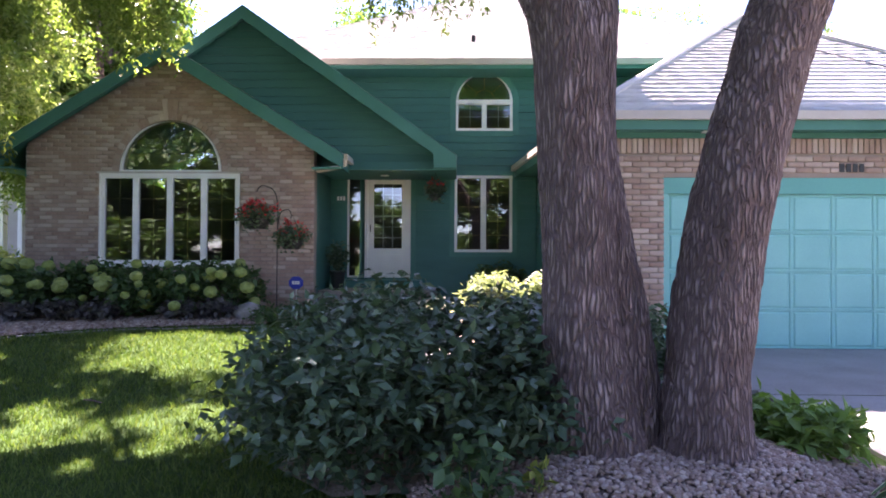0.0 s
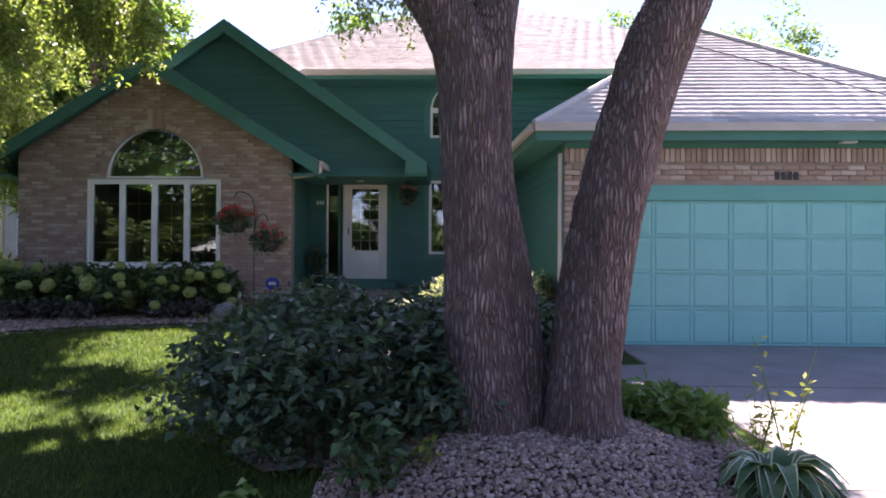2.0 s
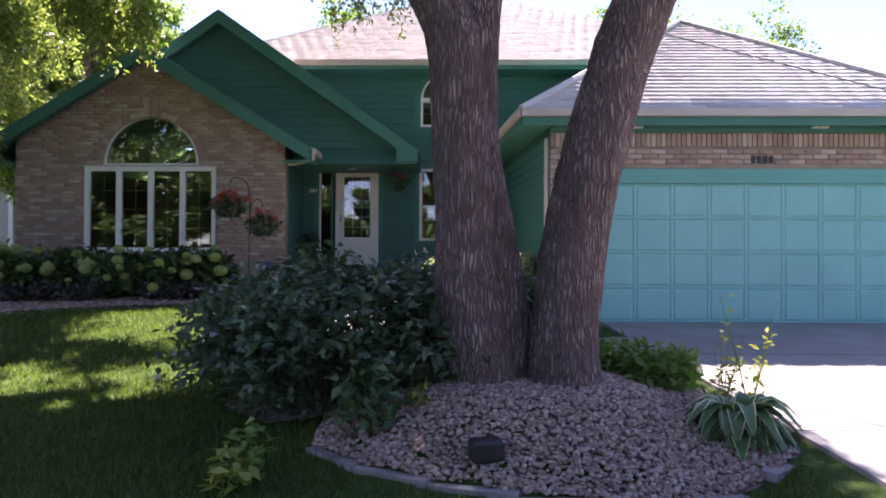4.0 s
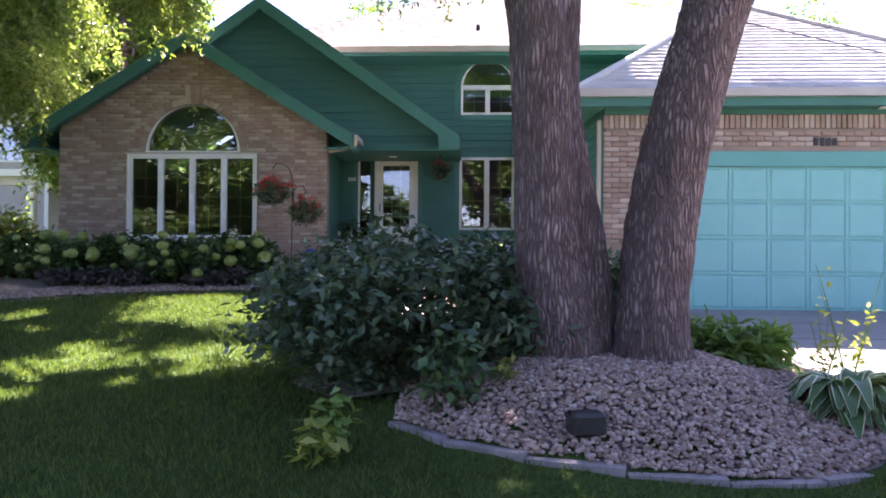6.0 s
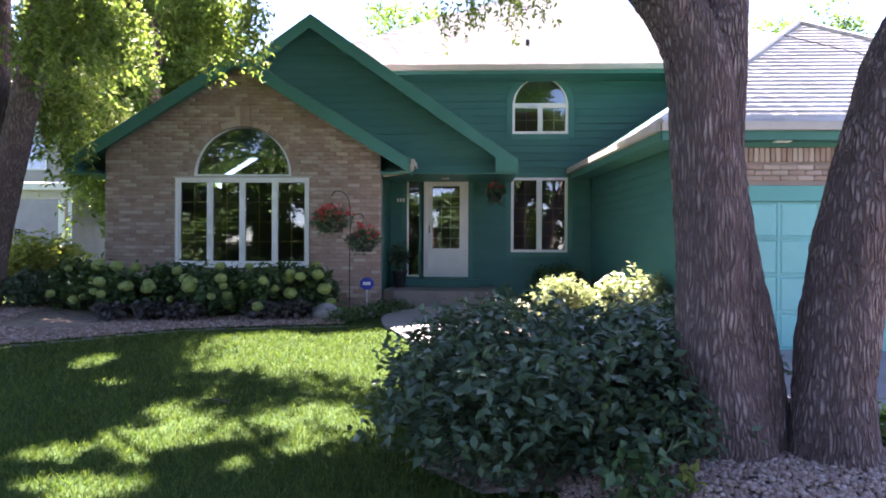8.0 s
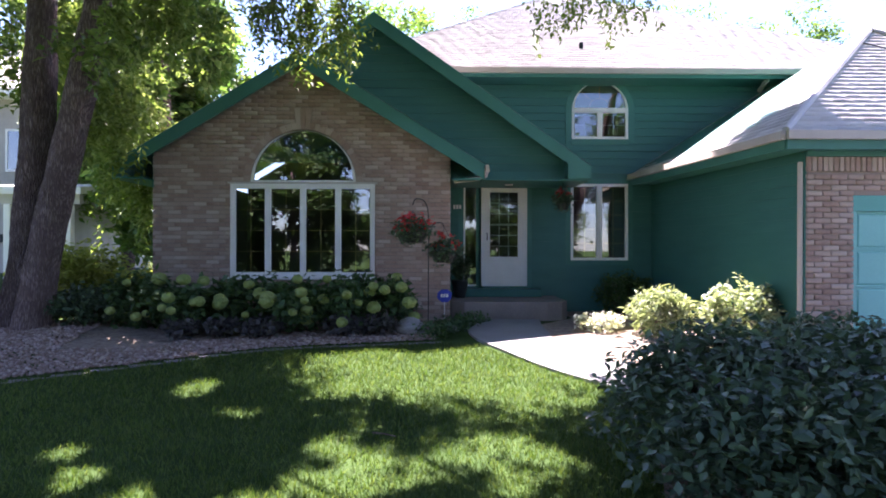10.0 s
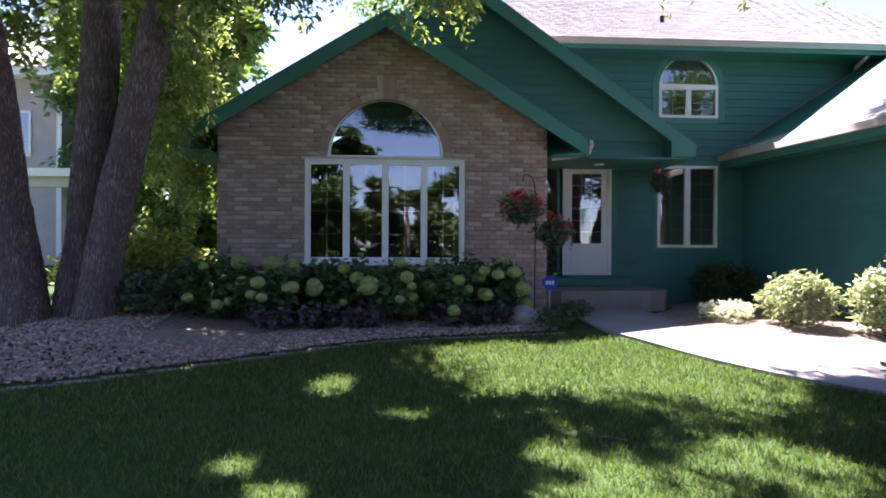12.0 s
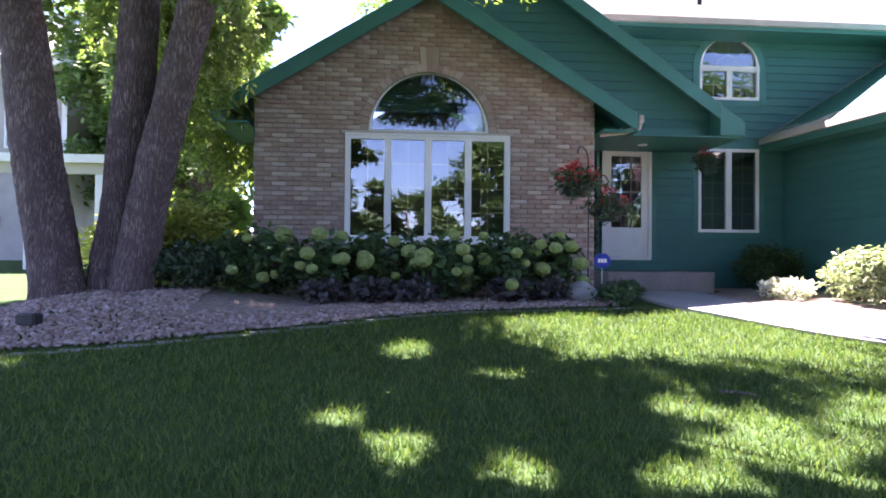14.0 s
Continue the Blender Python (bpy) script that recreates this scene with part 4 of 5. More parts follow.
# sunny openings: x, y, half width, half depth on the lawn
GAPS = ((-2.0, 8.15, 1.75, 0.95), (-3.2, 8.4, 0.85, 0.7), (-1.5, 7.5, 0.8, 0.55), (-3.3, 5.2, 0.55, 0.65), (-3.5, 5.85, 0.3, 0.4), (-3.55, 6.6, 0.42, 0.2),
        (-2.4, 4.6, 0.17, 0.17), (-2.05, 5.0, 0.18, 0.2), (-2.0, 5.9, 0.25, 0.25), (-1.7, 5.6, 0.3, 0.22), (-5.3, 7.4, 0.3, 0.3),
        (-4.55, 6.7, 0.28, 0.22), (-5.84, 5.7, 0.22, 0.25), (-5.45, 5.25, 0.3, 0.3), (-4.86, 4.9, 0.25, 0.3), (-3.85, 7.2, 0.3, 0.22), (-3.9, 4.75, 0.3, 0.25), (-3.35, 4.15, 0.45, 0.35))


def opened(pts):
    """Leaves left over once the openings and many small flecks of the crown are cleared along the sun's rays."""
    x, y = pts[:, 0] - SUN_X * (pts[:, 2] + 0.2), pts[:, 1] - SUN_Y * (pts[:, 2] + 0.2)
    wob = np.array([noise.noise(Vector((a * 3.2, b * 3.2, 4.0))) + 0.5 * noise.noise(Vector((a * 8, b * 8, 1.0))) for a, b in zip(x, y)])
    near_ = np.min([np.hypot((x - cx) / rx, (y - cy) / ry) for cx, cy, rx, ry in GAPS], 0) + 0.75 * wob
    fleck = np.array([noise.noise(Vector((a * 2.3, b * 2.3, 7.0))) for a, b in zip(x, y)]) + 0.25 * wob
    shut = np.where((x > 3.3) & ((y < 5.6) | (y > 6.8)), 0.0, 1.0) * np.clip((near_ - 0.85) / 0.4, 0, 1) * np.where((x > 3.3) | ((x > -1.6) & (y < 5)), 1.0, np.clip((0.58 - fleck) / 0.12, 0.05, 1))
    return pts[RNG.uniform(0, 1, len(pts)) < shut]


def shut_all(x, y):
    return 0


crown = shade_clumps(430, -5.0, 3.0, -2.5, 7.6, 3, lambda x, y: 0.97 if math.hypot((x + 2.0) / 1.9, (y - 8.1) / 1.0) < 1 else 0)
# unseen clumps farther towards the street, added to block sky light from the lawn
crown += shade_clumps(70, -9.0, 4.5, -9.0, -2.5, 13, lambda x, y: 1 if -6.0 < x < -0.8 else 0)
crown += shade_clumps(24, 1.8, 3.6, 6.9, 8.0, 4, shut_all)
# leaf clumps added above the drive to darken its strip before the garage
crown += shade_clumps(100, 3.3, 8.8, 5.7, 6.7, 9, shut_all)
# more clumps added to keep sun off the foundation rock bed
crown += shade_clumps(30, -9.0, -6.2, 7.6, 9.6, 17, shut_all)
leaves("crown", opened(np.concatenate(crown)), 0.15, 0.075, LEAF_TREE, tree, "yellow-green foliage, unseen clumps added to shade lawn and drive", droop=0.5)
twigs = [hangers(34, (-0.35, 9.6, 5.4), (0.85, 0.3, 0.15), 0.75, 5), hangers(90, (-4.35, 9.1, 5.0), (0.7, 0.4, 0.35), 0.95, 6), hangers(24, (-5.5, 9.0, 5.05), (0.8, 0.4, 0.3), 0.7, 7)]
leaves("hanging_twig", np.concatenate(twigs), 0.1, 0.042, LEAF_SUN, tree, "drooping twigs of narrow yellow-green leaves, colour brightened as sunlit", droop=0.9)
for a, b, c in (((0.8, 6.5, 7.4), (-0.1, 8.4, 6.6), (-0.3, 9.6, 5.5)), ((-1.6, 6.6, 7.0), (-3.2, 8.2, 6.3), (-4.2, 9.1, 5.0)), ((-1.6, 6.6, 7.0), (-4.2, 8.0, 6.2), (-5.7, 9.0, 4.9)), ((3.4, 6.2, 7.2), (3.0, 7.0, 7.4), (2.2, 8.0, 7.2)), ((-0.5, 5.2, 5.6), (-2.0, 5.0, 6.4), (-3.6, 5.0, 6.8))):
    p, r = smooth_line([a, b, c], [0.06, 0.035, 0.012], 6)
    part("limb", tube(bmesh.new(), p, r, 8), BARK, tree)

tree2 = thing("shade_tree", (-9.1, 10.1, 0.1), "three-stemmed shade tree in a mounded rock bed", "tree")
trunk_part(tree2, "trunk", [(-9.6, 10.0, -0.1), (-9.58, 10.05, 0.2), (-9.68, 10.1, 0.9), (-9.85, 10.1, 1.8), (-10.0, 10.15, 2.8), (-10.2, 10.2, 4.0), (-10.7, 10.2, 6.0), (-11.3, 10.0, 8.0)], [0.42, 0.33, 0.29, 0.28, 0.27, 0.26, 0.2, 0.08])
trunk_part(tree2, "trunk", [(-9.15, 10.35, -0.1), (-9.12, 10.35, 0.3), (-9.0, 10.4, 1.2), (-8.92, 10.4, 2.2), (-8.82, 10.4, 3.2), (-8.78, 10.4, 4.2), (-8.7, 10.4, 6.2), (-8.4, 10.2, 8.4)], [0.36, 0.28, 0.25, 0.24, 0.24, 0.24, 0.18, 0.07])
trunk_part(tree2, "trunk", [(-8.72, 10.0, -0.1), (-8.72, 10.05, 0.25), (-8.62, 10.1, 1.0), (-8.45, 10.1, 1.9), (-8.22, 10.1, 2.9), (-7.98, 10.1, 4.0), (-7.5, 10.0, 6.0), (-6.9, 9.8, 7.6)], [0.36, 0.27, 0.24, 0.23, 0.22, 0.22, 0.16, 0.06])
crown = []
for i in range(60):
    a, r = rg.uniform(0, 6.28), rg.uniform(0, 1) ** 0.5 * 5.0
    x, y, z = -9.2 + r * math.cos(a), 9.6 + r * math.sin(a) * 0.8, rg.uniform(4.2, 10.5)
    if z < 1.6 + 0.42 * (y + 1.0) + 0.2 and x > -7.5:
        continue
    if y > 11 and x > -7.6 and z < 7:
        continue
    s = rg.uniform(0.55, 1.0)
    crown.append(blob(int(230 * s * s) + 40, (x, y, z), (s, s, s * 0.6), 0.2, 0.35, i))
# unseen clumps added high up to shade the left part of the lawn
crown += shade_clumps(330, -12.5, -4.5, 0.5, 9.6, 8, shut_all)
crown.append(hangers(24, (-7.4, 9.6, 4.6), (0.6, 0.5, 0.3), 0.6, 15))
crown.append(hangers(40, (-10.4, 11.2, 5.0), (1.3, 0.8, 0.5), 1.2, 16))
bough = [hangers(50, (-6.4, 9.0, 4.95), (0.5, 0.5, 0.35), 0.9, 21), hangers(120, (-9.2, 14.4, 7.0), (0.7, 0.8, 0.7), 1.7, 22), hangers(120, (-9.9, 13.2, 6.2), (0.9, 0.8, 0.7), 1.7, 23), hangers(60, (-8.9, 12.6, 4.9), (0.45, 0.4, 0.3), 1.2, 24), hangers(60, (-7.95, 10.9, 4.0), (0.45, 0.4, 0.5), 1.1, 25), hangers(110, (-8.6, 13.4, 3.8), (0.6, 0.7, 0.9), 1.6, 26)]
leaves("bough", np.concatenate(bough), 0.13, 0.06, LEAF_SUN, tree2, "yellow-green hanging foliage, colour brightened as sunlit", droop=0.8)
for a, b, c in (((-8.7, 10.4, 6.2), (-8.7, 12.4, 7.6), (-8.7, 14.6, 7.2)), ((-8.7, 10.4, 6.2), (-9.4, 12.0, 7.0), (-10.0, 13.4, 6.6)), ((-7.5, 10.0, 6.0), (-7.1, 9.6, 5.6), (-6.4, 9.0, 4.9))):
    p, r = smooth_line([a, b, c], [0.06, 0.035, 0.012], 6)
    part("limb", tube(bmesh.new(), p, r, 8), BARK, tree2)
leaves("crown", opened(np.concatenate(crown)), 0.17, 0.085, LEAF_TREE, tree2, "sunlit green foliage, with unseen clumps added to shade the lawn", droop=0.4)


def back_tree(name, at, height, spread, n, mat_, label, low=0.25, size=0.3):
    t = thing(name, at, label, "tree")
    x, y, z = at
    n = int(n * 1.25)
    trunk_part(t, "trunk", [(x, y, z - 0.2), (x + 0.1, y, z + height * 0.35), (x - 0.1, y + 0.1, z + height * 0.85)], [0.28, 0.2, 0.05], 10, 5)
    pts = []
    for i in range(46):
        h = rg.uniform(low, 1.0)
        w = spread * (0.55 + 0.6 * math.sin(math.pi * min(1, max(0.05, (h - low) / (1.02 - low)))))
        a, r = rg.uniform(0, 6.28), rg.uniform(0.25, 1) ** 0.5
        s = spread * rg.uniform(0.22, 0.42)
        pts.append(blob(int(n / 46), (x + w * r * math.cos(a), y + w * r * math.sin(a), z + height * h), (s, s, s * 0.7), 0.3, 0.4, i))
    leaves("crown", np.concatenate(pts), size, size * 0.55, mat_, t, "", droop=0.25)


for x, y, h, s, n, m, lo in ((-11.0, 20.6, 12.5, 1.9, 13000, LEAF_BACK, 0.28), (-13.2, 26.6, 11.0, 1.4, 8000, LEAF_BACK, 0.36), (-12.0, 23.0, 13.0, 2.2, 9000, LEAF_BACK, 0.1), (-10.3, 19.0, 9.5, 1.6, 9000, LEAF_BACK, 0.1), (-15.0, 27.0, 13.0, 2.8, 8000, LEAF_BACK, 0.15), (-14.5, 30.0, 14.0, 3.0, 7000, LEAF_BACK, 0.15),
                            (-20.0, 33.0, 15.0, 4.5, 8000, LEAF_TREE, 0.12), (-27.0, 30.0, 14.0, 4.5, 7000, LEAF_BACK, 0.12), (-5.0, 42.0, 16.5, 3.6, 5000, LEAF_BACK, 0.2), (0.5, 44.0, 16.5, 3.4, 4000, LEAF_BACK, 0.2), (14.0, 46.0, 18.0, 4.2, 5000, LEAF_BACK, 0.2), (20.5, 44.0, 17.0, 4.0, 5000, LEAF_BACK, 0.2), (-36, 40, 15, 6, 6000, LEAF_BACK, 0.1)):
    back_tree("background_tree", (x, y, 0.3), h, s, n, m, "leafy green tree behind the house", lo, 0.34)
# trees out of direct view, placed and sized to darken the window reflections
for x, y, h, s in ((-19.5, -23, 11, 4.6), (-29, -24, 12, 5.0), (-13.0, -26, 11, 4.0), (-24.5, -31, 15, 6.0)):
    back_tree("street_tree", (x, y, -0.8), h, s, 14000, LEAF_STREET, "dense darkened tree put across the street for window reflections", 0.04, 0.55)
for x, y, h, s in ( (-9.6, -27, 10.5, 2.9), (-4.2, -29, 6.6, 3.2), (1.8, -27, 10.0, 3.2), (6, -28, 13, 4.6), (16, -25, 15, 5.0), (25, -28, 17, 6), (-38, -27, 12, 5)):
    back_tree("street_tree", (x, y, -0.8), h, s, 8000, LEAF_STREET, "leafy tree added across the street to darken window reflections", 0.12, 0.5)


# ---- shrubs and beds ----
def shrub(name, at, size, n, leaf, wide, mat_, label, clumps=14, droop=0.15, stems=True):
    b = thing(name, at, label, "shrub")
    x, y, z = at
    pts = [blob(n // 2, (x, y, z + size[2] * 0.48), (size[0] * 0.85, size[1] * 0.85, size[2] * 0.5), 0.5, 0.3, x)]
    for i in range(clumps):
        a = rg.uniform(0, 6.28)
        el = rg.uniform(-0.1, 1.0)
        c = (x + size[0] * 0.75 * math.cos(a) * math.cos(el), y + size[1] * 0.75 * math.sin(a) * math.cos(el), z + size[2] * (0.42 + 0.4 * math.sin(el)))
        pts.append(blob(n // 2 // clumps, c, (size[0] * 0.3, size[1] * 0.3, size[2] * 0.24), 0.3, 0.4, i))
    pts = np.concatenate(pts)
    pts = pts[pts[:, 2] > z + 0.03]
    leaves("foliage", pts, leaf, wide, mat_, b, droop=droop)
    if stems:
        bm = bmesh.new()
        for i in range(9):
            a = rg.uniform(0, 6.28)
            e = (x + size[0] * 0.6 * math.cos(a), y + size[1] * 0.6 * math.sin(a), z + size[2] * rg.uniform(0.5, 0.85))
            tube(bm, [(x + 0.1 * math.cos(a), y + 0.1 * math.sin(a), z - 0.05), ((x + e[0]) / 2, (y + e[1]) / 2, z + size[2] * 0.4), e], [0.014, 0.01, 0.004], 5)
        tagged(part("stem", bm, BARK, b), kind="stuff")
    return b


g = ground_z
shrub("viburnum_shrub", (0.0, 4.75, g(-0.6, 4.4)), (1.5, 1.45, 1.32), 16000, 0.1, 0.055, LEAF_DARK, "large dark glossy-leaved shrub beside the tree", 22, 0.3)
shrub("viburnum_shrub", (1.5, 6.4, g(1.5, 6.4)), (1.0, 0.9, 1.05), 4200, 0.11, 0.06, LEAF_DARK, "dark glossy shrub toward the garage", 16, 0.2)
shrub("pale_shrub", (0.85, 9.95, g(0.85, 9.95)), (0.52, 0.5, 0.78), 2600, 0.12, 0.028, LEAF_LIGHT, "rounded pale feathery shrub in sun", 14, 0.3)
shrub("pale_shrub", (1.75, 9.3, g(1.75, 9.3)), (0.62, 0.5, 0.95), 2200, 0.11, 0.05, LEAF_LIGHT, "loose pale-leaved shrub by the garage wall", 14, 0.0)
shrub("low_flowers", (0.0, 10.3, g(0, 10.3)), (0.42, 0.3, 0.34), 800, 0.07, 0.045, FLOWER_WHITE, "low plant covered in white bloom", 10, 0.0, False)
shrub("corner_shrub", (1.05, 12.6, g(1.05, 12.6)), (0.62, 0.5, 0.85), 2400, 0.1, 0.05, LEAF_HYD, "dark shrub in the shaded house corner", 10)
for x, y, s, h in ((-8.45, 11.2, 0.8, 1.35), (-9.3, 11.7, 0.8, 1.25), (-9.6, 13.2, 0.9, 1.1), (-8.3, 13.4, 0.8, 1.0), (-10.6, 14.8, 1.0, 1.15)):
    shrub("yellow_shrub", (x, y, g(x, y)), (s, s * 0.8, h), 1700, 0.14, 0.06, LEAF_YELLOW, "sunlit yellow-green shrub beyond the brick wing", 12, 0.1)
shrub('low_shrub', (-8.1, 10.45, g(-8.1, 10.45)), (0.66, 0.6, 0.66), 1900, 0.1, 0.06, LEAF_DARK, 'low dark shrub at the end of the hydrangea row', 12, 0.2)
for x in (-7.25, -6.4, -5.6, -4.8, -4.05, -3.45):
    y = 10.45 + rg.uniform(-0.12, 0.12)
    z = g(x, y)
    hy = shrub("hydrangea", (x, y, z), (0.62, 0.62, 0.86 + rg.uniform(-0.05, 0.1)), 1500, 0.13, 0.085, LEAF_HYD, "leafy hydrangea with pale green flower heads", 12, 0.25)
    for k in range(7):
        a, el = rg.uniform(-2.7, -0.4), rg.uniform(-0.35, 1.15)
        c = Vector((x + 0.62 * math.cos(a) * math.cos(el), y + 0.68 * math.sin(a) * math.cos(el), z + 0.4 + rg.uniform(0.4, 0.54) * math.sin(el)))
        bm = bmesh.new()
        bmesh.ops.create_icosphere(bm, subdivisions=3, radius=0.1 * rg.uniform(0.6, 1.25), matrix=Matrix.Translation(c) @ Matrix.Diagonal((1, 1, 0.85, 1)))
        for v in bm.verts:
            d = (v.co - c)
            v.co = c + d * (1 + 0.16 * noise.noise(v.co * 38))
        part("flower_head", bm, FLOWER_PALE, hy, "pale green round bloom")

LEAF_PURPLE = mat("purple_grey_leaf", (0.05, 0.045, 0.05), (0.085, 0.08, 0.085), 6, 0.5, 0, c3=(0.12, 0.12, 0.11), vary="island", leaf=0.12)
for x, r_ in ((-6.35, 0.34), (-5.75, 0.3), (-5.2, 0.34), (-4.0, 0.3), (-3.5, 0.36)):
    y = 9.9 + 0.08 * (x + 5)
    shrub("coral_bells", (x, y, g(x, y)), (r_, r_ * 0.8, 0.36), 420, 0.09, 0.075, LEAF_PURPLE, "low purple-grey coral bells before the hydrangeas", 8, 0.2, False)

# rock beds
def pebbles(name, n, inside, size, label, seed):
    rg2 = np.random.default_rng(seed)
    base = np.array([(1, 0, 0), (-1, 0, 0), (0, 1, 0), (0, -1, 0), (0, 0, 1), (0, 0, -1)], float)
    base = np.concatenate([base, np.array([(x, y, z) for x in (-1, 1) for y in (-1, 1) for z in (-1, 1)]) * 0.62])
    tri = []
    for ax in range(3):
        for s in (-1, 1):
            i = ax * 2 + (0 if s > 0 else 1)
            o = [k for k in range(6, 14) if base[k][ax] * s > 0]
            b1, b2 = (ax + 1) % 3, (ax + 2) % 3
            o.sort(key=lambda k: math.atan2(base[k][b2], base[k][b1]))
            tri += [(i, o[k], o[(k + 1) % 4]) if s > 0 else (i, o[(k + 1) % 4], o[k]) for k in range(4)]
    tri = np.array(tri)
    V, F = [], []
    m = 0
    while m < n:
        x, y = inside(rg2)
        s = size * rg2.uniform(0.55, 1.35) * np.array([1, rg2.uniform(0.6, 1), rg2.uniform(0.45, 0.8)])
        a = rg2.uniform(0, 6.28)
        R = np.array([[math.cos(a), -math.sin(a), 0], [math.sin(a), math.cos(a), 0], [0, 0, 1]])
        p = (base * s * rg2.uniform(0.72, 1.25, base.shape)) @ R.T + np.array([x, y, ground_z(x, y) + 0.018 + s[2] * rg2.uniform(0.2, 0.9)])
        V.append(p)
        F.append(tri + 14 * m)
        m += 1
    return tagged(raw(name, np.concatenate(V), np.concatenate(F), ROCK, None, label, False), label, "rocks", kind="stuff")


BED = [(0.0, 3.4), (0.35, 3.05), (0.8, 2.82), (1.3, 2.68), (1.8, 2.64), (2.3, 2.7), (2.75, 2.85), (3.05, 3.1)]


def bed_front(x):
    return ramp(x, BED)


def in_bed(r):
    while True:
        x, y = r.uniform(0.0, 3.05), r.uniform(2.6, 5.2)
        if y > bed_front(x) + 0.03 and not (x < 0.5 and y > 4.2):
            return x, y


def in_bed2(r):
    while True:
        x, y = r.uniform(-12.0, -2.6), r.uniform(7.2, 11.2)
        f = ramp(x, [(-12, 7.3), (-9.5, 7.35), (-8, 7.75), (-6.5, 8.5), (-5, 9.3), (-3.5, 9.6), (-2.6, 9.75)])
        if f < y < f + ramp(x, [(-12, 1.7), (-9.9, 2.0), (-9.5, 3.0), (-7.9, 3.2), (-7.7, 1.0)]):
            return x, y


GRAVEL = mat("gravel_base", (0.1, 0.072, 0.064), (0.2, 0.148, 0.132), 30, 0.95, 1.0, 0.01, 4)
pebbles("river_rocks", 22000, in_bed, 0.0165, "loose tan and grey river rock round the tree", 11)
pebbles("river_rocks", 15000, in_bed2, 0.024, "loose tan river rock along the foundation bed", 12)


def edging(name, line, label, lift=0.04, step=4):
    e = thing(name, (*line[0], ground_z(*line[0])), label, "edging")
    p, _ = smooth_line([(x, y, 0) for x, y in line], [0] * len(line), step)
    for a, b in zip(p, p[1:]):
        a, b = Vector(a), Vector(b)
        d = (b - a)
        if d.length < 0.05:
            continue
        c = (a + b) / 2
        bm = bmesh.new()
        z = ground_z(c.x, c.y)
        box(bm, -d.length / 2 + 0.001, -0.05, -0.1, d.length / 2 - 0.001, 0.05, lift, bevel=0.003)
        bmesh.ops.transform(bm, matrix=pose(c.x, c.y, z, 0, 0, math.degrees(math.atan2(d.y, d.x))), verts=bm.verts)
        part("edging_stone", bm, EDGING, e)


edging("bed_edging", [(x, y + 0.02) for x, y in BED], "thin grey concrete edging flush with the lawn", 0.012, 1)
edging("bed_edging", [(-12, 7.2), (-9.5, 7.25), (-8, 7.65), (-6.5, 8.4), (-5, 9.2), (-3.5, 9.5), (-2.5, 9.65)], "low grey edging along the foundation bed", 0.01)


def plot(name, pts, lift, material, label):
    bm = bmesh.new()
    cx, cy = sum(p[0] for p in pts) / len(pts), sum(p[1] for p in pts) / len(pts)
    rings = []
    for t in (1.0, 0.75, 0.5, 0.25):
        rings.append([bm.verts.new((cx + (x - cx) * t, cy + (y - cy) * t, ground_z(cx + (x - cx) * t, cy + (y - cy) * t) + lift + 0.02 * (1 - t) + RNG.uniform(0, 0.012))) for x, y in pts])
    c = bm.verts.new((cx, cy, ground_z(cx, cy) + lift + 0.03))
    n = len(pts)
    for a, b in zip(rings, rings[1:]):
        for i in range(n):
            bm.faces.new((a[i], a[(i + 1) % n], b[(i + 1) % n], b[i]))
    for i in range(n):
        bm.faces.new((rings[-1][i], rings[-1][(i + 1) % n], c))
    bmesh.ops.recalc_face_normals(bm, faces=bm.faces)
    return tagged(part(name, bm, material, smooth=True), label, "bed", kind="structure")


plot("planting_bed", [(-0.9, 10.9), (-1.0, 9.85), (-0.7, 9.0), (-0.15, 8.15), (0.55, 7.6), (1.4, 7.3), (2.3, 7.15), (2.3, 9.0), (2.08, 11.5), (1.9, 13.3), (0.8, 13.3), (-0.05, 13.2), (-0.08, 12.0)], 0.02, MULCH, "dry mulch and gravel bed by the walk")
plot("planting_bed", [(-7.55, 11.7), (-8.4, 10.4), (-8.4, 8.9), (-7.4, 8.6), (-6.5, 8.9), (-5, 9.6), (-3.5, 9.85), (-2.45, 10.0), (-2.3, 11.0), (-2.35, 11.7)], 0.015, MULCH, "shaded mulch bed under the window")
plot("rock_bed", [(x, y + 0.01) for x, y in BED] + [(3.08, 4.2), (3.0, 5.2), (1.6, 5.3), (0.5, 4.9), (0.1, 4.2)], -0.004, GRAVEL, "fine gravel under the river rock")
plot("planting_bed", [(-1.0, 4.6), (-0.5, 4.1), (0.1, 3.8), (1.0, 4.3), (2.4, 4.6), (2.9, 5.5), (2.4, 6.2), (1.2, 6.4), (0.0, 6.3), (-0.7, 5.6)], 0.015, MULCH, "mulch bed under the dark shrub")

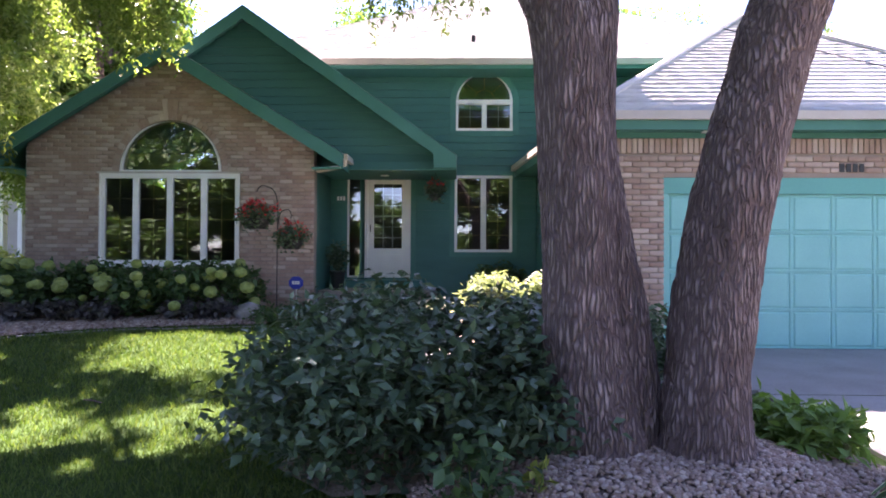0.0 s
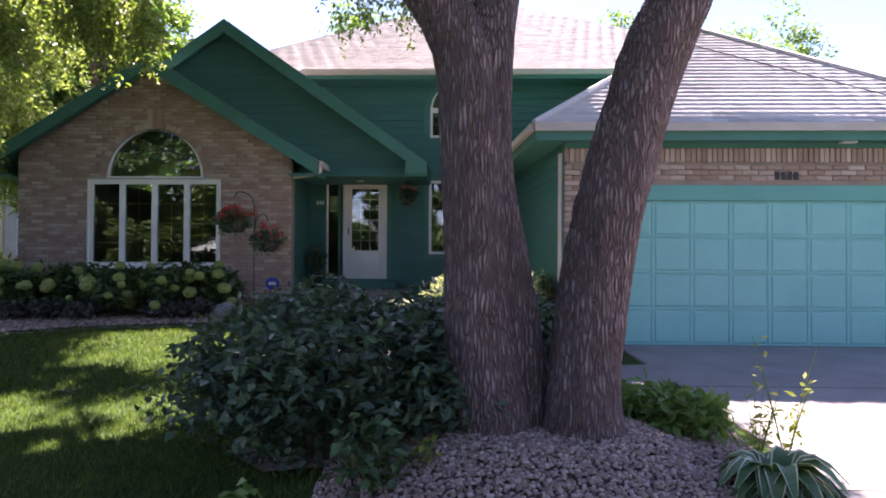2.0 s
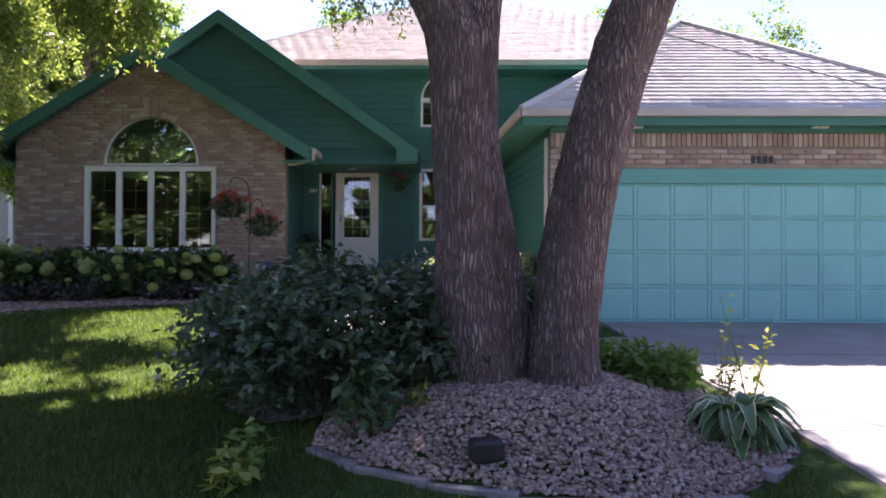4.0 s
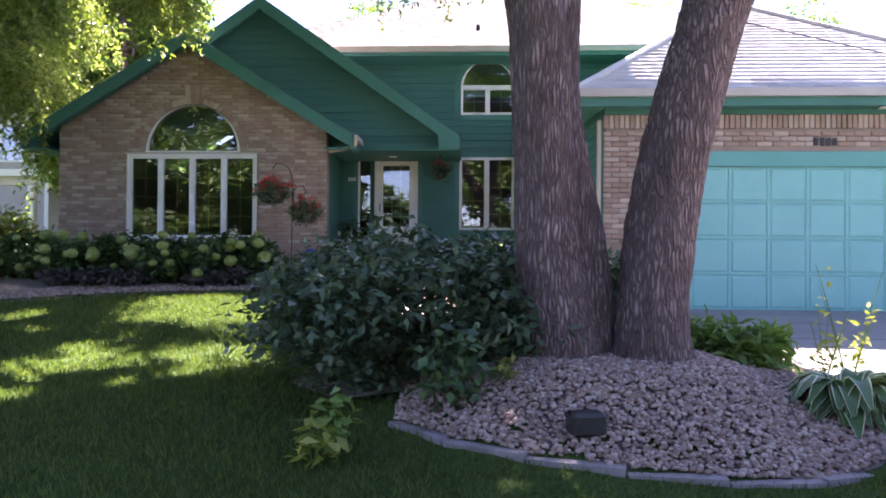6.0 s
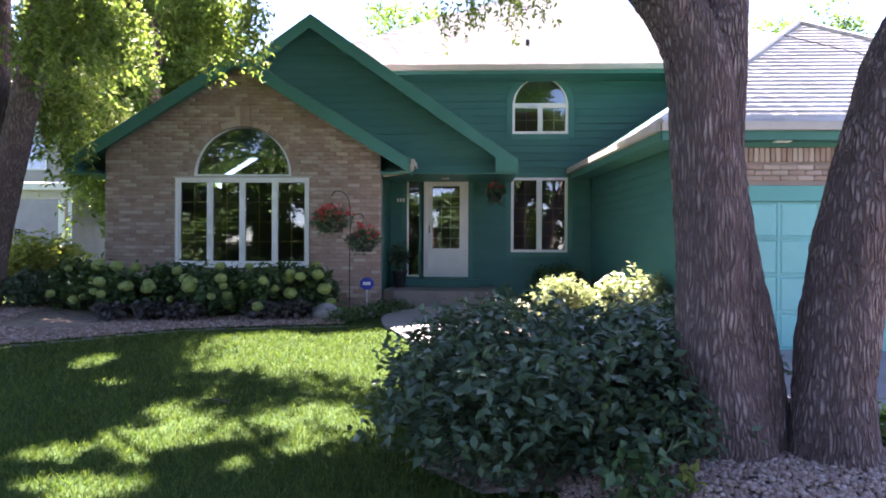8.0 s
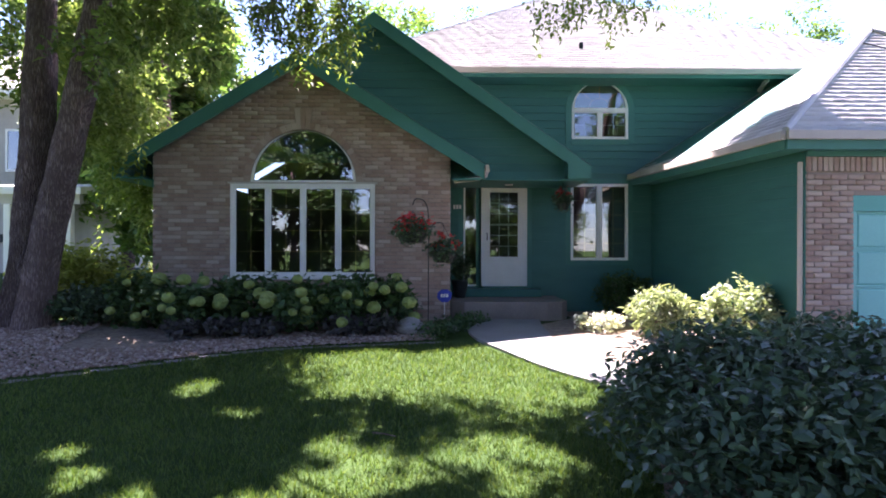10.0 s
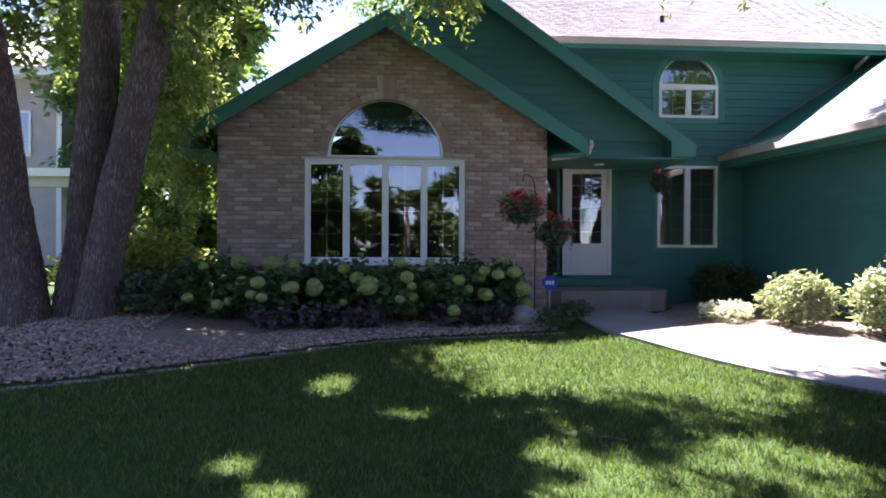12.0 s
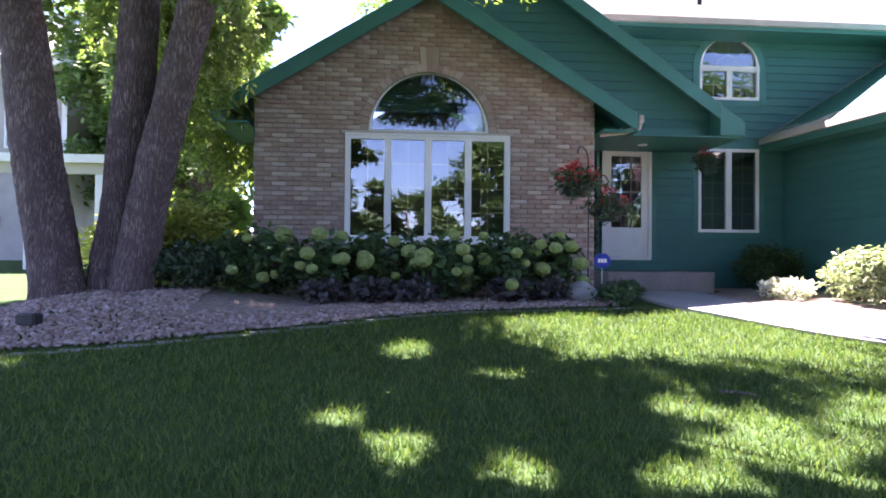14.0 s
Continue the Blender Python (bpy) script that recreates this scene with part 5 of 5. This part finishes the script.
# grass blades over the near lawn
def grass(n, x0, x1, y0, y1, h, seed):
    r = np.random.default_rng(seed)
    x, y = r.uniform(x0, x1, n), r.uniform(y0, y1, n)
    keep = np.ones(n, bool)
    for i in range(n):
        a, b = x[i], y[i]
        if a > 3.0 or (-0.05 < a < 3.05 and b > bed_front(a) - 0.03 and b < 7) or b > ramp(a, [(-12, 7.2), (-9.5, 7.25), (-8, 7.65), (-6.5, 8.4), (-5, 9.2), (-3.5, 9.5), (-2.5, 9.6), (-2.0, 9.45), (-1.7, 9.05), (-1.25, 8.4), (-0.72, 7.7), (0.1, 6.95), (1.1, 6.55), (3, 6.2)]):
            keep[i] = False
    x, y = x[keep], y[keep]
    n = len(x)
    z = np.array([ground_z(a, b) for a, b in zip(x, y)])
    a = r.uniform(0, 6.28, n)
    hh = h * r.uniform(0.5, 1.3, n)
    w = 0.0034 * r.uniform(0.8, 1.6, n) * (1 + 0.08 * np.maximum(0, y))
    lean = r.normal(size=(n, 2)) * (hh * 0.45)[:, None]
    dx, dy = np.cos(a) * w, np.sin(a) * w
    v = np.stack([np.stack([x - dx, y - dy, z - 0.005], 1), np.stack([x + dx, y + dy, z - 0.005], 1), np.stack([x + lean[:, 0], y + lean[:, 1], z + hh], 1)], 1).reshape(-1, 3)
    return tagged(raw("grass", v, np.arange(3 * n).reshape(-1, 3), GRASS, None), "fresh green mown grass blades", "grass", kind="stuff")


grass(130000, -11, 3, 1.6, 5.2, 0.05, 1)
grass(90000, -10, 3, 5.2, 9.6, 0.055, 2)
grass(90000, -13, 3, -4.5, 1.6, 0.06, 3)


# ---- smaller things ----
# blue yard sign on a stake
sign = thing("yard_sign", (-2.43, 10.95, 0.25), "small blue octagonal yard sign on a thin stake", "sign")
o = [(-2.43 + 0.13 * math.cos(a), 0.76 + 0.115 * math.sin(a)) for a in [math.pi / 8 + math.pi / 4 * i for i in range(8)]]
part("sign_plate", prism(o, 10.94, 10.952), SIGN_BLUE, sign, "blue plate")
part("stake", boxed(-2.437, 10.953, 0.2, -2.423, 10.967, 0.8), WHITE, sign)
bm = bmesh.new()
for i in range(3):
    box(bm, -2.495 + 0.045 * i, 10.934, 0.735, -2.46 + 0.045 * i, 10.939, 0.79)
part("mark", bm, WHITE, sign, "plain white marks")


def basket(name, at, r, red, label, cords=0.35):
    b = thing(name, at, label, "hanging basket")
    x, y, z = at
    bm = bmesh.new()
    rows_ = [(r * 0.45, -0.16), (r * 0.62, -0.08), (r * 0.7, 0.0)]
    rings = [[bm.verts.new((x + q * math.cos(2 * math.pi * k / 18), y + q * math.sin(2 * math.pi * k / 18), z + h)) for k in range(18)] for q, h in rows_]
    bm.faces.new(rings[0])
    for a, c in zip(rings, rings[1:]):
        for k in range(18):
            bm.faces.new((a[k], a[(k + 1) % 18], c[(k + 1) % 18], c[k]))
    part("pot", bm, DARK_METAL, b, "dark round pot")
    leaves("foliage", np.concatenate([blob(760, (x, y, z + 0.05), (r, r, r * 0.62), 0.35, 0.3), hangers(14, (x, y, z + 0.02), (r * 0.8, r * 0.8, 0.02), 0.22, 9)]), 0.07, 0.05, LEAF_DARK, b)
    pts = blob(60, (x, y, z + 0.13), (r * 0.85, r * 0.85, r * 0.6), 0.75, 0.2)
    pts = pts[pts[:, 2] > z + 0.05]
    leaves("bloom", np.repeat(pts[:red], 5, 0) + RNG.normal(size=(len(pts[:red]) * 5, 3)) * 0.022, 0.062, 0.058, FLOWER_RED, b, "red blooms")["kind"] = "stuff"
    bm = bmesh.new()
    for k in range(3):
        a = 2 * math.pi * k / 3
        tube(bm, [(x + r * 0.66 * math.cos(a), y + r * 0.66 * math.sin(a), z), (x, y, z + cords)], [0.004, 0.004], 5)
    part("cord", bm, DARK_METAL, b)
    return b


hook = thing("shepherd_hook", (-2.7, 10.75, 0.2), "black double shepherd hook standing in the bed", "plant hook")
p, r = smooth_line([(-2.7, 10.75, 0.15), (-2.7, 10.75, 1.2), (-2.7, 10.75, 2.05), (-2.76, 10.66, 2.3), (-2.9, 10.5, 2.34), (-2.95, 10.44, 2.24)], [0.009] * 6, 6)
part("pole", tube(bmesh.new(), p, r, 8), DARK_METAL, hook)
p, r = smooth_line([(-2.7, 10.75, 1.65), (-2.64, 10.72, 1.92), (-2.5, 10.68, 1.97), (-2.45, 10.66, 1.9)], [0.008] * 4, 6)
part("arm", tube(bmesh.new(), p, r, 8), DARK_METAL, hook)
basket("hanging_basket", (-2.95, 10.44, 1.8), 0.32, 46, "hanging basket of red geraniums on a hook")
basket("hanging_basket", (-2.44, 10.66, 1.48), 0.29, 26, "hanging basket of fading flowers on a hook", 0.42)
basket("hanging_basket", (-0.15, 12.4, 2.44), 0.17, 10, "small hanging basket under the porch soffit", 0.37)


def boulder(at, size, label):
    b = bmesh.new()
    bmesh.ops.create_icosphere(b, subdivisions=4, radius=1.0)
    for v in b.verts:
        k = 1 + 0.22 * noise.noise(v.co * 1.3 + Vector(at)) + 0.06 * noise.noise(v.co * 5)
        v.co = Vector((v.co.x * size[0] * k, v.co.y * size[1] * k, v.co.z * size[2] * k)) + Vector(at)
    return tagged(part("boulder", b, BOULDER, smooth=True), label, "boulder")


boulder((-2.98, 10.2, 0.3), (0.24, 0.2, 0.17), "rounded grey boulder at the end of the hydrangea bed")
boulder((-2.3, 10.5, 0.24), (0.1, 0.1, 0.07), "small grey stone beside the walk")
leaves_dark = thing("groundcover", (-2.1, 10.9, 0.25), "low dark groundcover beside the porch", "groundcover")
leaves("foliage", np.concatenate([blob(420, (x, y, 0.3), (0.3, 0.25, 0.16), 0.2, 0.3) for x, y in ((-2.15, 10.85), (-1.95, 11.3), (-2.35, 10.5), (-2.6, 9.95))]), 0.07, 0.04, LEAF_HYD, leaves_dark)


def floodlight(at, turn):
    """A small black landscape lamp lying in the rock."""
    f = thing("garden_lamp", at, "small black landscape lamp lying among the rocks", "lamp", "garden lamps")
    m = pose(*at, 0, 0, turn)
    bm = boxed(-0.1, -0.07, 0.0, 0.1, 0.07, 0.13, bevel=0.02)
    bmesh.ops.transform(bm, matrix=m, verts=bm.verts)
    part("housing", bm, DARK_METAL, f)
    bm = boxed(-0.085, -0.078, 0.03, 0.085, -0.0705, 0.115)
    bmesh.ops.transform(bm, matrix=m, verts=bm.verts)
    part("lens", bm, DARK_METAL, f)


floodlight((1.13, 2.93, ground_z(1.13, 2.93) + 0.01), 12)
floodlight((-9.0, 8.3, ground_z(-9.0, 8.3) + 0.01), -10)


def strap_plant(name, at, n, length, width, mat_, label, edge=None, lift=0.8, cat="plant"):
    """A clump of arching strap leaves, each bent over in four steps."""
    b = thing(name, at, label, cat)
    x, y, z = at
    V, F, E_, EF = [], [], [], []
    r = np.random.default_rng(int(abs(x * 100)) + 5)
    for i in range(n):
        a = r.uniform(0, 6.28)
        L, w = length * r.uniform(0.6, 1.1), width * r.uniform(0.7, 1.1)
        up = lift * r.uniform(0.45, 1.2)
        d, sd = np.array([math.cos(a), math.sin(a), 0]), np.array([-math.sin(a), math.cos(a), 0])
        steps = np.linspace(0, 1, 6)
        o = len(V)
        for k, t in enumerate(steps):
            c = np.array([x, y, z]) + d * (0.04 + L * t * (0.45 + 0.5 * t)) + np.array([0, 0, L * (up * t * 1.6 - (up + 0.55) * t * t)])
            ww = w * math.sin(math.pi * min(0.97, 0.12 + 0.85 * t)) ** 0.8 * 0.5
            V += [c - sd * ww + np.array([0, 0, ww * 0.4]), c, c + sd * ww + np.array([0, 0, ww * 0.4])]
            if edge:
                E_ += [c - sd * ww * 1.15 + np.array([0, 0, ww * 0.5]), c - sd * ww * 0.98 + np.array([0, 0, ww * 0.4]), c + sd * ww * 0.98 + np.array([0, 0, ww * 0.4]), c + sd * ww * 1.15 + np.array([0, 0, ww * 0.5])]
        for k in range(5):
            q = o + 3 * k
            F += [(q, q + 1, q + 4, q + 3), (q + 1, q + 2, q + 5, q + 4)]
            if edge:
                e = (o // 3) * 4 + 4 * k
                EF += [(e, e + 1, e + 5, e + 4), (e + 2, e + 3, e + 7, e + 6)]
    raw("leaf", V, F, mat_, b)
    if edge:
        raw("leaf_edge", E_, EF, edge, b, "cream leaf margin")
    return b


LEAF_HOSTA = mat("hosta_leaf", (0.045, 0.11, 0.045), (0.075, 0.16, 0.06), 8, 0.45, 0, leaf=0.2)
LEAF_CREAM = mat("cream_leaf_edge", (0.5, 0.52, 0.36), (0.62, 0.62, 0.46), 8, 0.5, 0, leaf=0.25)
LEAF_LILY = mat("daylily_leaf", (0.09, 0.17, 0.04), (0.15, 0.25, 0.06), 8, 0.5, 0, leaf=0.3)
strap_plant("hosta", (2.8, 3.4, ground_z(2.8, 3.4)), 150, 0.34, 0.12, LEAF_HOSTA, "variegated hosta with cream leaf edges", LEAF_CREAM, 1.2)
strap_plant("daylily", (2.75, 4.5, ground_z(2.75, 4.5)), 60, 0.42, 0.02, LEAF_LILY, "clump of strappy daylily leaves", None, 1.2)
for x, y, r_ in ((2.2, 4.5, 0.36), (2.55, 4.1, 0.3), (2.1, 5.15, 0.4), (2.75, 4.85, 0.34)):
    shrub("perennial", (x, y, ground_z(x, y)), (r_, r_ * 0.85, 0.34), 520, 0.12, 0.05, LEAF_LILY, "low broad-leaved green perennial at the edge of the rock bed", 9, 0.25, False)


def tall_weed(at, stems, h, label, seed):
    w_ = thing("tall_weed", at, label, "weed")
    r = np.random.default_rng(seed)
    pts = []
    for i in range(stems):
        a, L = r.uniform(0, 6.28), h * r.uniform(0.6, 1.05)
        e = np.array([math.cos(a) * 0.2 * L, math.sin(a) * 0.14 * L, L])
        p = [np.array(at) + e * t + np.array([math.cos(a), math.sin(a), 0]) * 0.05 * t * t for t in (0, 0.35, 0.7, 1)]
        q, rr = smooth_line(p, [0.005, 0.004, 0.003, 0.0015], 4)
        part("stalk", tube(bmesh.new(), q, rr, 5), LEAF_LILY, w_)
        t = r.uniform(0.05, 0.6 if i % 2 else 0.95, 14)
        pts.append(np.array(at) + e * t[:, None] + r.normal(size=(14, 3)) * 0.025)
    leaves("foliage", np.concatenate(pts), 0.075, 0.028, LEAF_YELLOW, w_)


tall_weed((3.13, 3.95, ground_z(3.13, 3.95)), 5, 0.95, "tall spindly weed behind the hosta", 31)
tall_weed((2.85, 3.75, ground_z(2.85, 3.75)), 6, 0.6, "spindly flowering weed behind the hosta", 32)
for x, y, s_, n_, m_ in ((-0.32, 3.0, 0.16, 60, LEAF_LILY), (-0.38, 2.85, 0.13, 30, LEAF_YELLOW), (0.38, 3.35, 0.22, 120, LEAF_HYD), (0.72, 3.45, 0.07, 14, LEAF_YELLOW)):
    w_ = thing("seedling", (x, y, ground_z(x, y)), "young leafy seedling at the edge of the shrub bed", "plant", "seedlings")
    z_ = ground_z(x, y)
    leaves("foliage", blob(int(n_ * 1.6), (x, y, z_ + s_ * 1.1), (s_, s_ * 0.8, s_ * 1.2), 0.3, 0.3), 0.1, 0.055, m_, w_, droop=0.3)
    bm = bmesh.new()
    for k in range(4):
        a = 1.57 * k + x
        tube(bm, [(x, y, z_ - 0.02), (x + 0.4 * s_ * math.cos(a), y + 0.4 * s_ * math.sin(a), z_ + s_ * 1.5)], [0.006, 0.003], 5)
    part("stem", bm, LEAF_LILY, w_)
part("lawn_twig", tube(bmesh.new(), [(-3.2, 6.05, ground_z(-3.2, 6.05) + 0.05), (-3.1, 6.0, ground_z(-3.1, 6) + 0.06), (-2.98, 5.96, ground_z(-2.98, 5.96) + 0.05)], [0.008, 0.008, 0.005], 6), BARK)
tagged(bpy.data.objects["lawn_twig"], "short dry brown twig lying on the grass", "twig")

# porch light and outlet details on the soffits
part("soffit_light", tube(bmesh.new(), [(-1.15, 12.7, 2.8), (-1.15, 12.7, 2.775)], [0.09, 0.08], 18), WHITE, house, "round white recessed soffit light")
for x in (3.45, 6.1):
    part("soffit_lamp", boxed(x, GFY - 0.2, 2.835, x + 0.22, GFY - 0.1, 2.858, bevel=0.008), WHITE, house, "white lamp under the garage eave")

# roof vents and a plumbing stack
part("roof_vent", tube(bmesh.new(), [(0.6, 14.2, 5.8), (0.6, 14.2, 6.02)], [0.045, 0.045], 10), DARK_METAL, house, "small dark plumbing vent on the roof")

# potted plant on the porch beside the side light
pot_plant = thing("potted_plant", (-2.08, 12.86, 0.587), "dark potted plant on the shaded porch", "plant")
bm = bmesh.new()
tube(bm, [(-2.08, 12.86, 0.587), (-2.08, 12.86, 0.66), (-2.08, 12.86, 0.86), (-2.08, 12.86, 0.9), (-2.08, 12.86, 0.93)], [0.1, 0.115, 0.15, 0.17, 0.168], 20)
part("pot", bm, DARK_METAL, pot_plant, "dark glazed pot")
leaves("foliage", blob(420, (-2.08, 12.86, 1.2), (0.2, 0.2, 0.28), 0.2, 0.3, 4), 0.1, 0.05, LEAF_DARK, pot_plant, droop=0.3)


# ---- neighbour's house with a porch ----
nb = thing("neighbour_house", (-20, 27, 0.3), "beige two-storey neighbouring house with a white-posted porch", "house")
part("wall", boxed(-27.0, 25.0, 0.1, -16.6, 33.0, 7.1), SIDING_BEIGE, nb)
for k in range(40):
    part("siding_board", prism([(24.985, 0.25 + 0.17 * k), (25.0, 0.25 + 0.17 * k), (25.0, 0.42 + 0.17 * k), (24.996, 0.42 + 0.17 * k)], -27.0, -16.6, "x"), SIDING_BEIGE, nb)
part("corner_board", boxed(-16.75, 24.97, 0.1, -16.58, 24.984, 7.1), WHITE, nb)
part("eave", boxed(-27.6, 24.3, 7.1, -15.9, 33.6, 7.35), WHITE, nb, "white boxed eave")
part("roof", prism([(24.2, 7.36), (33.7, 7.36), (28.9, 10.4)], -27.6, -15.8, "x"), SHINGLE, nb)
w = tagged(hang(new("window"), nb), "white double-hung window")
part("window_frame", frame_of(bmesh.new(), -18.6, 4.4, -17.6, 6.0, 24.93, 24.98, 0.08), WHITE, w)
part("pane", boxed(-18.52, 24.95, 4.48, -17.68, 24.96, 5.92), GLASS, w)
part("vent", boxed(-19.0, 24.9, 1.75, -18.7, 24.98, 2.05, bevel=0.02), DARK_METAL, nb, "dark dryer vent")
part("porch_roof", prism([(17.9, 3.0), (25.0, 3.75), (25.0, 3.95), (17.9, 3.2)], -16.5, -12.1, "x"), WHITE, nb, "pale porch roof")
part("porch_beam", boxed(-16.4, 18.04, 2.74, -12.2, 18.2, 3.02), BEIGE, nb)
for x in (-16.3, -14.25, -12.62):
    part("porch_post", boxed(x, 18.02, 0.25, x + 0.2, 18.22, 2.74, bevel=0.02), WHITE, nb, "white square porch post")
part("porch_floor", boxed(-16.5, 18.0, 0.0, -12.1, 25.0, 0.3), CONCRETE, nb)


# bricks beside the window, each a piece of its own
bm = brick_mesh(LONG)
piece = bpy.data.meshes.new("brick")
bm.to_mesh(piece)
bm.free()
piece.materials.append(BRICK_OB)
for x, y, z, ln in near:
    ob = hang(new("brick", piece), house)
    ob.location = (x, y + RNG.uniform(-0.004, 0.004), z)
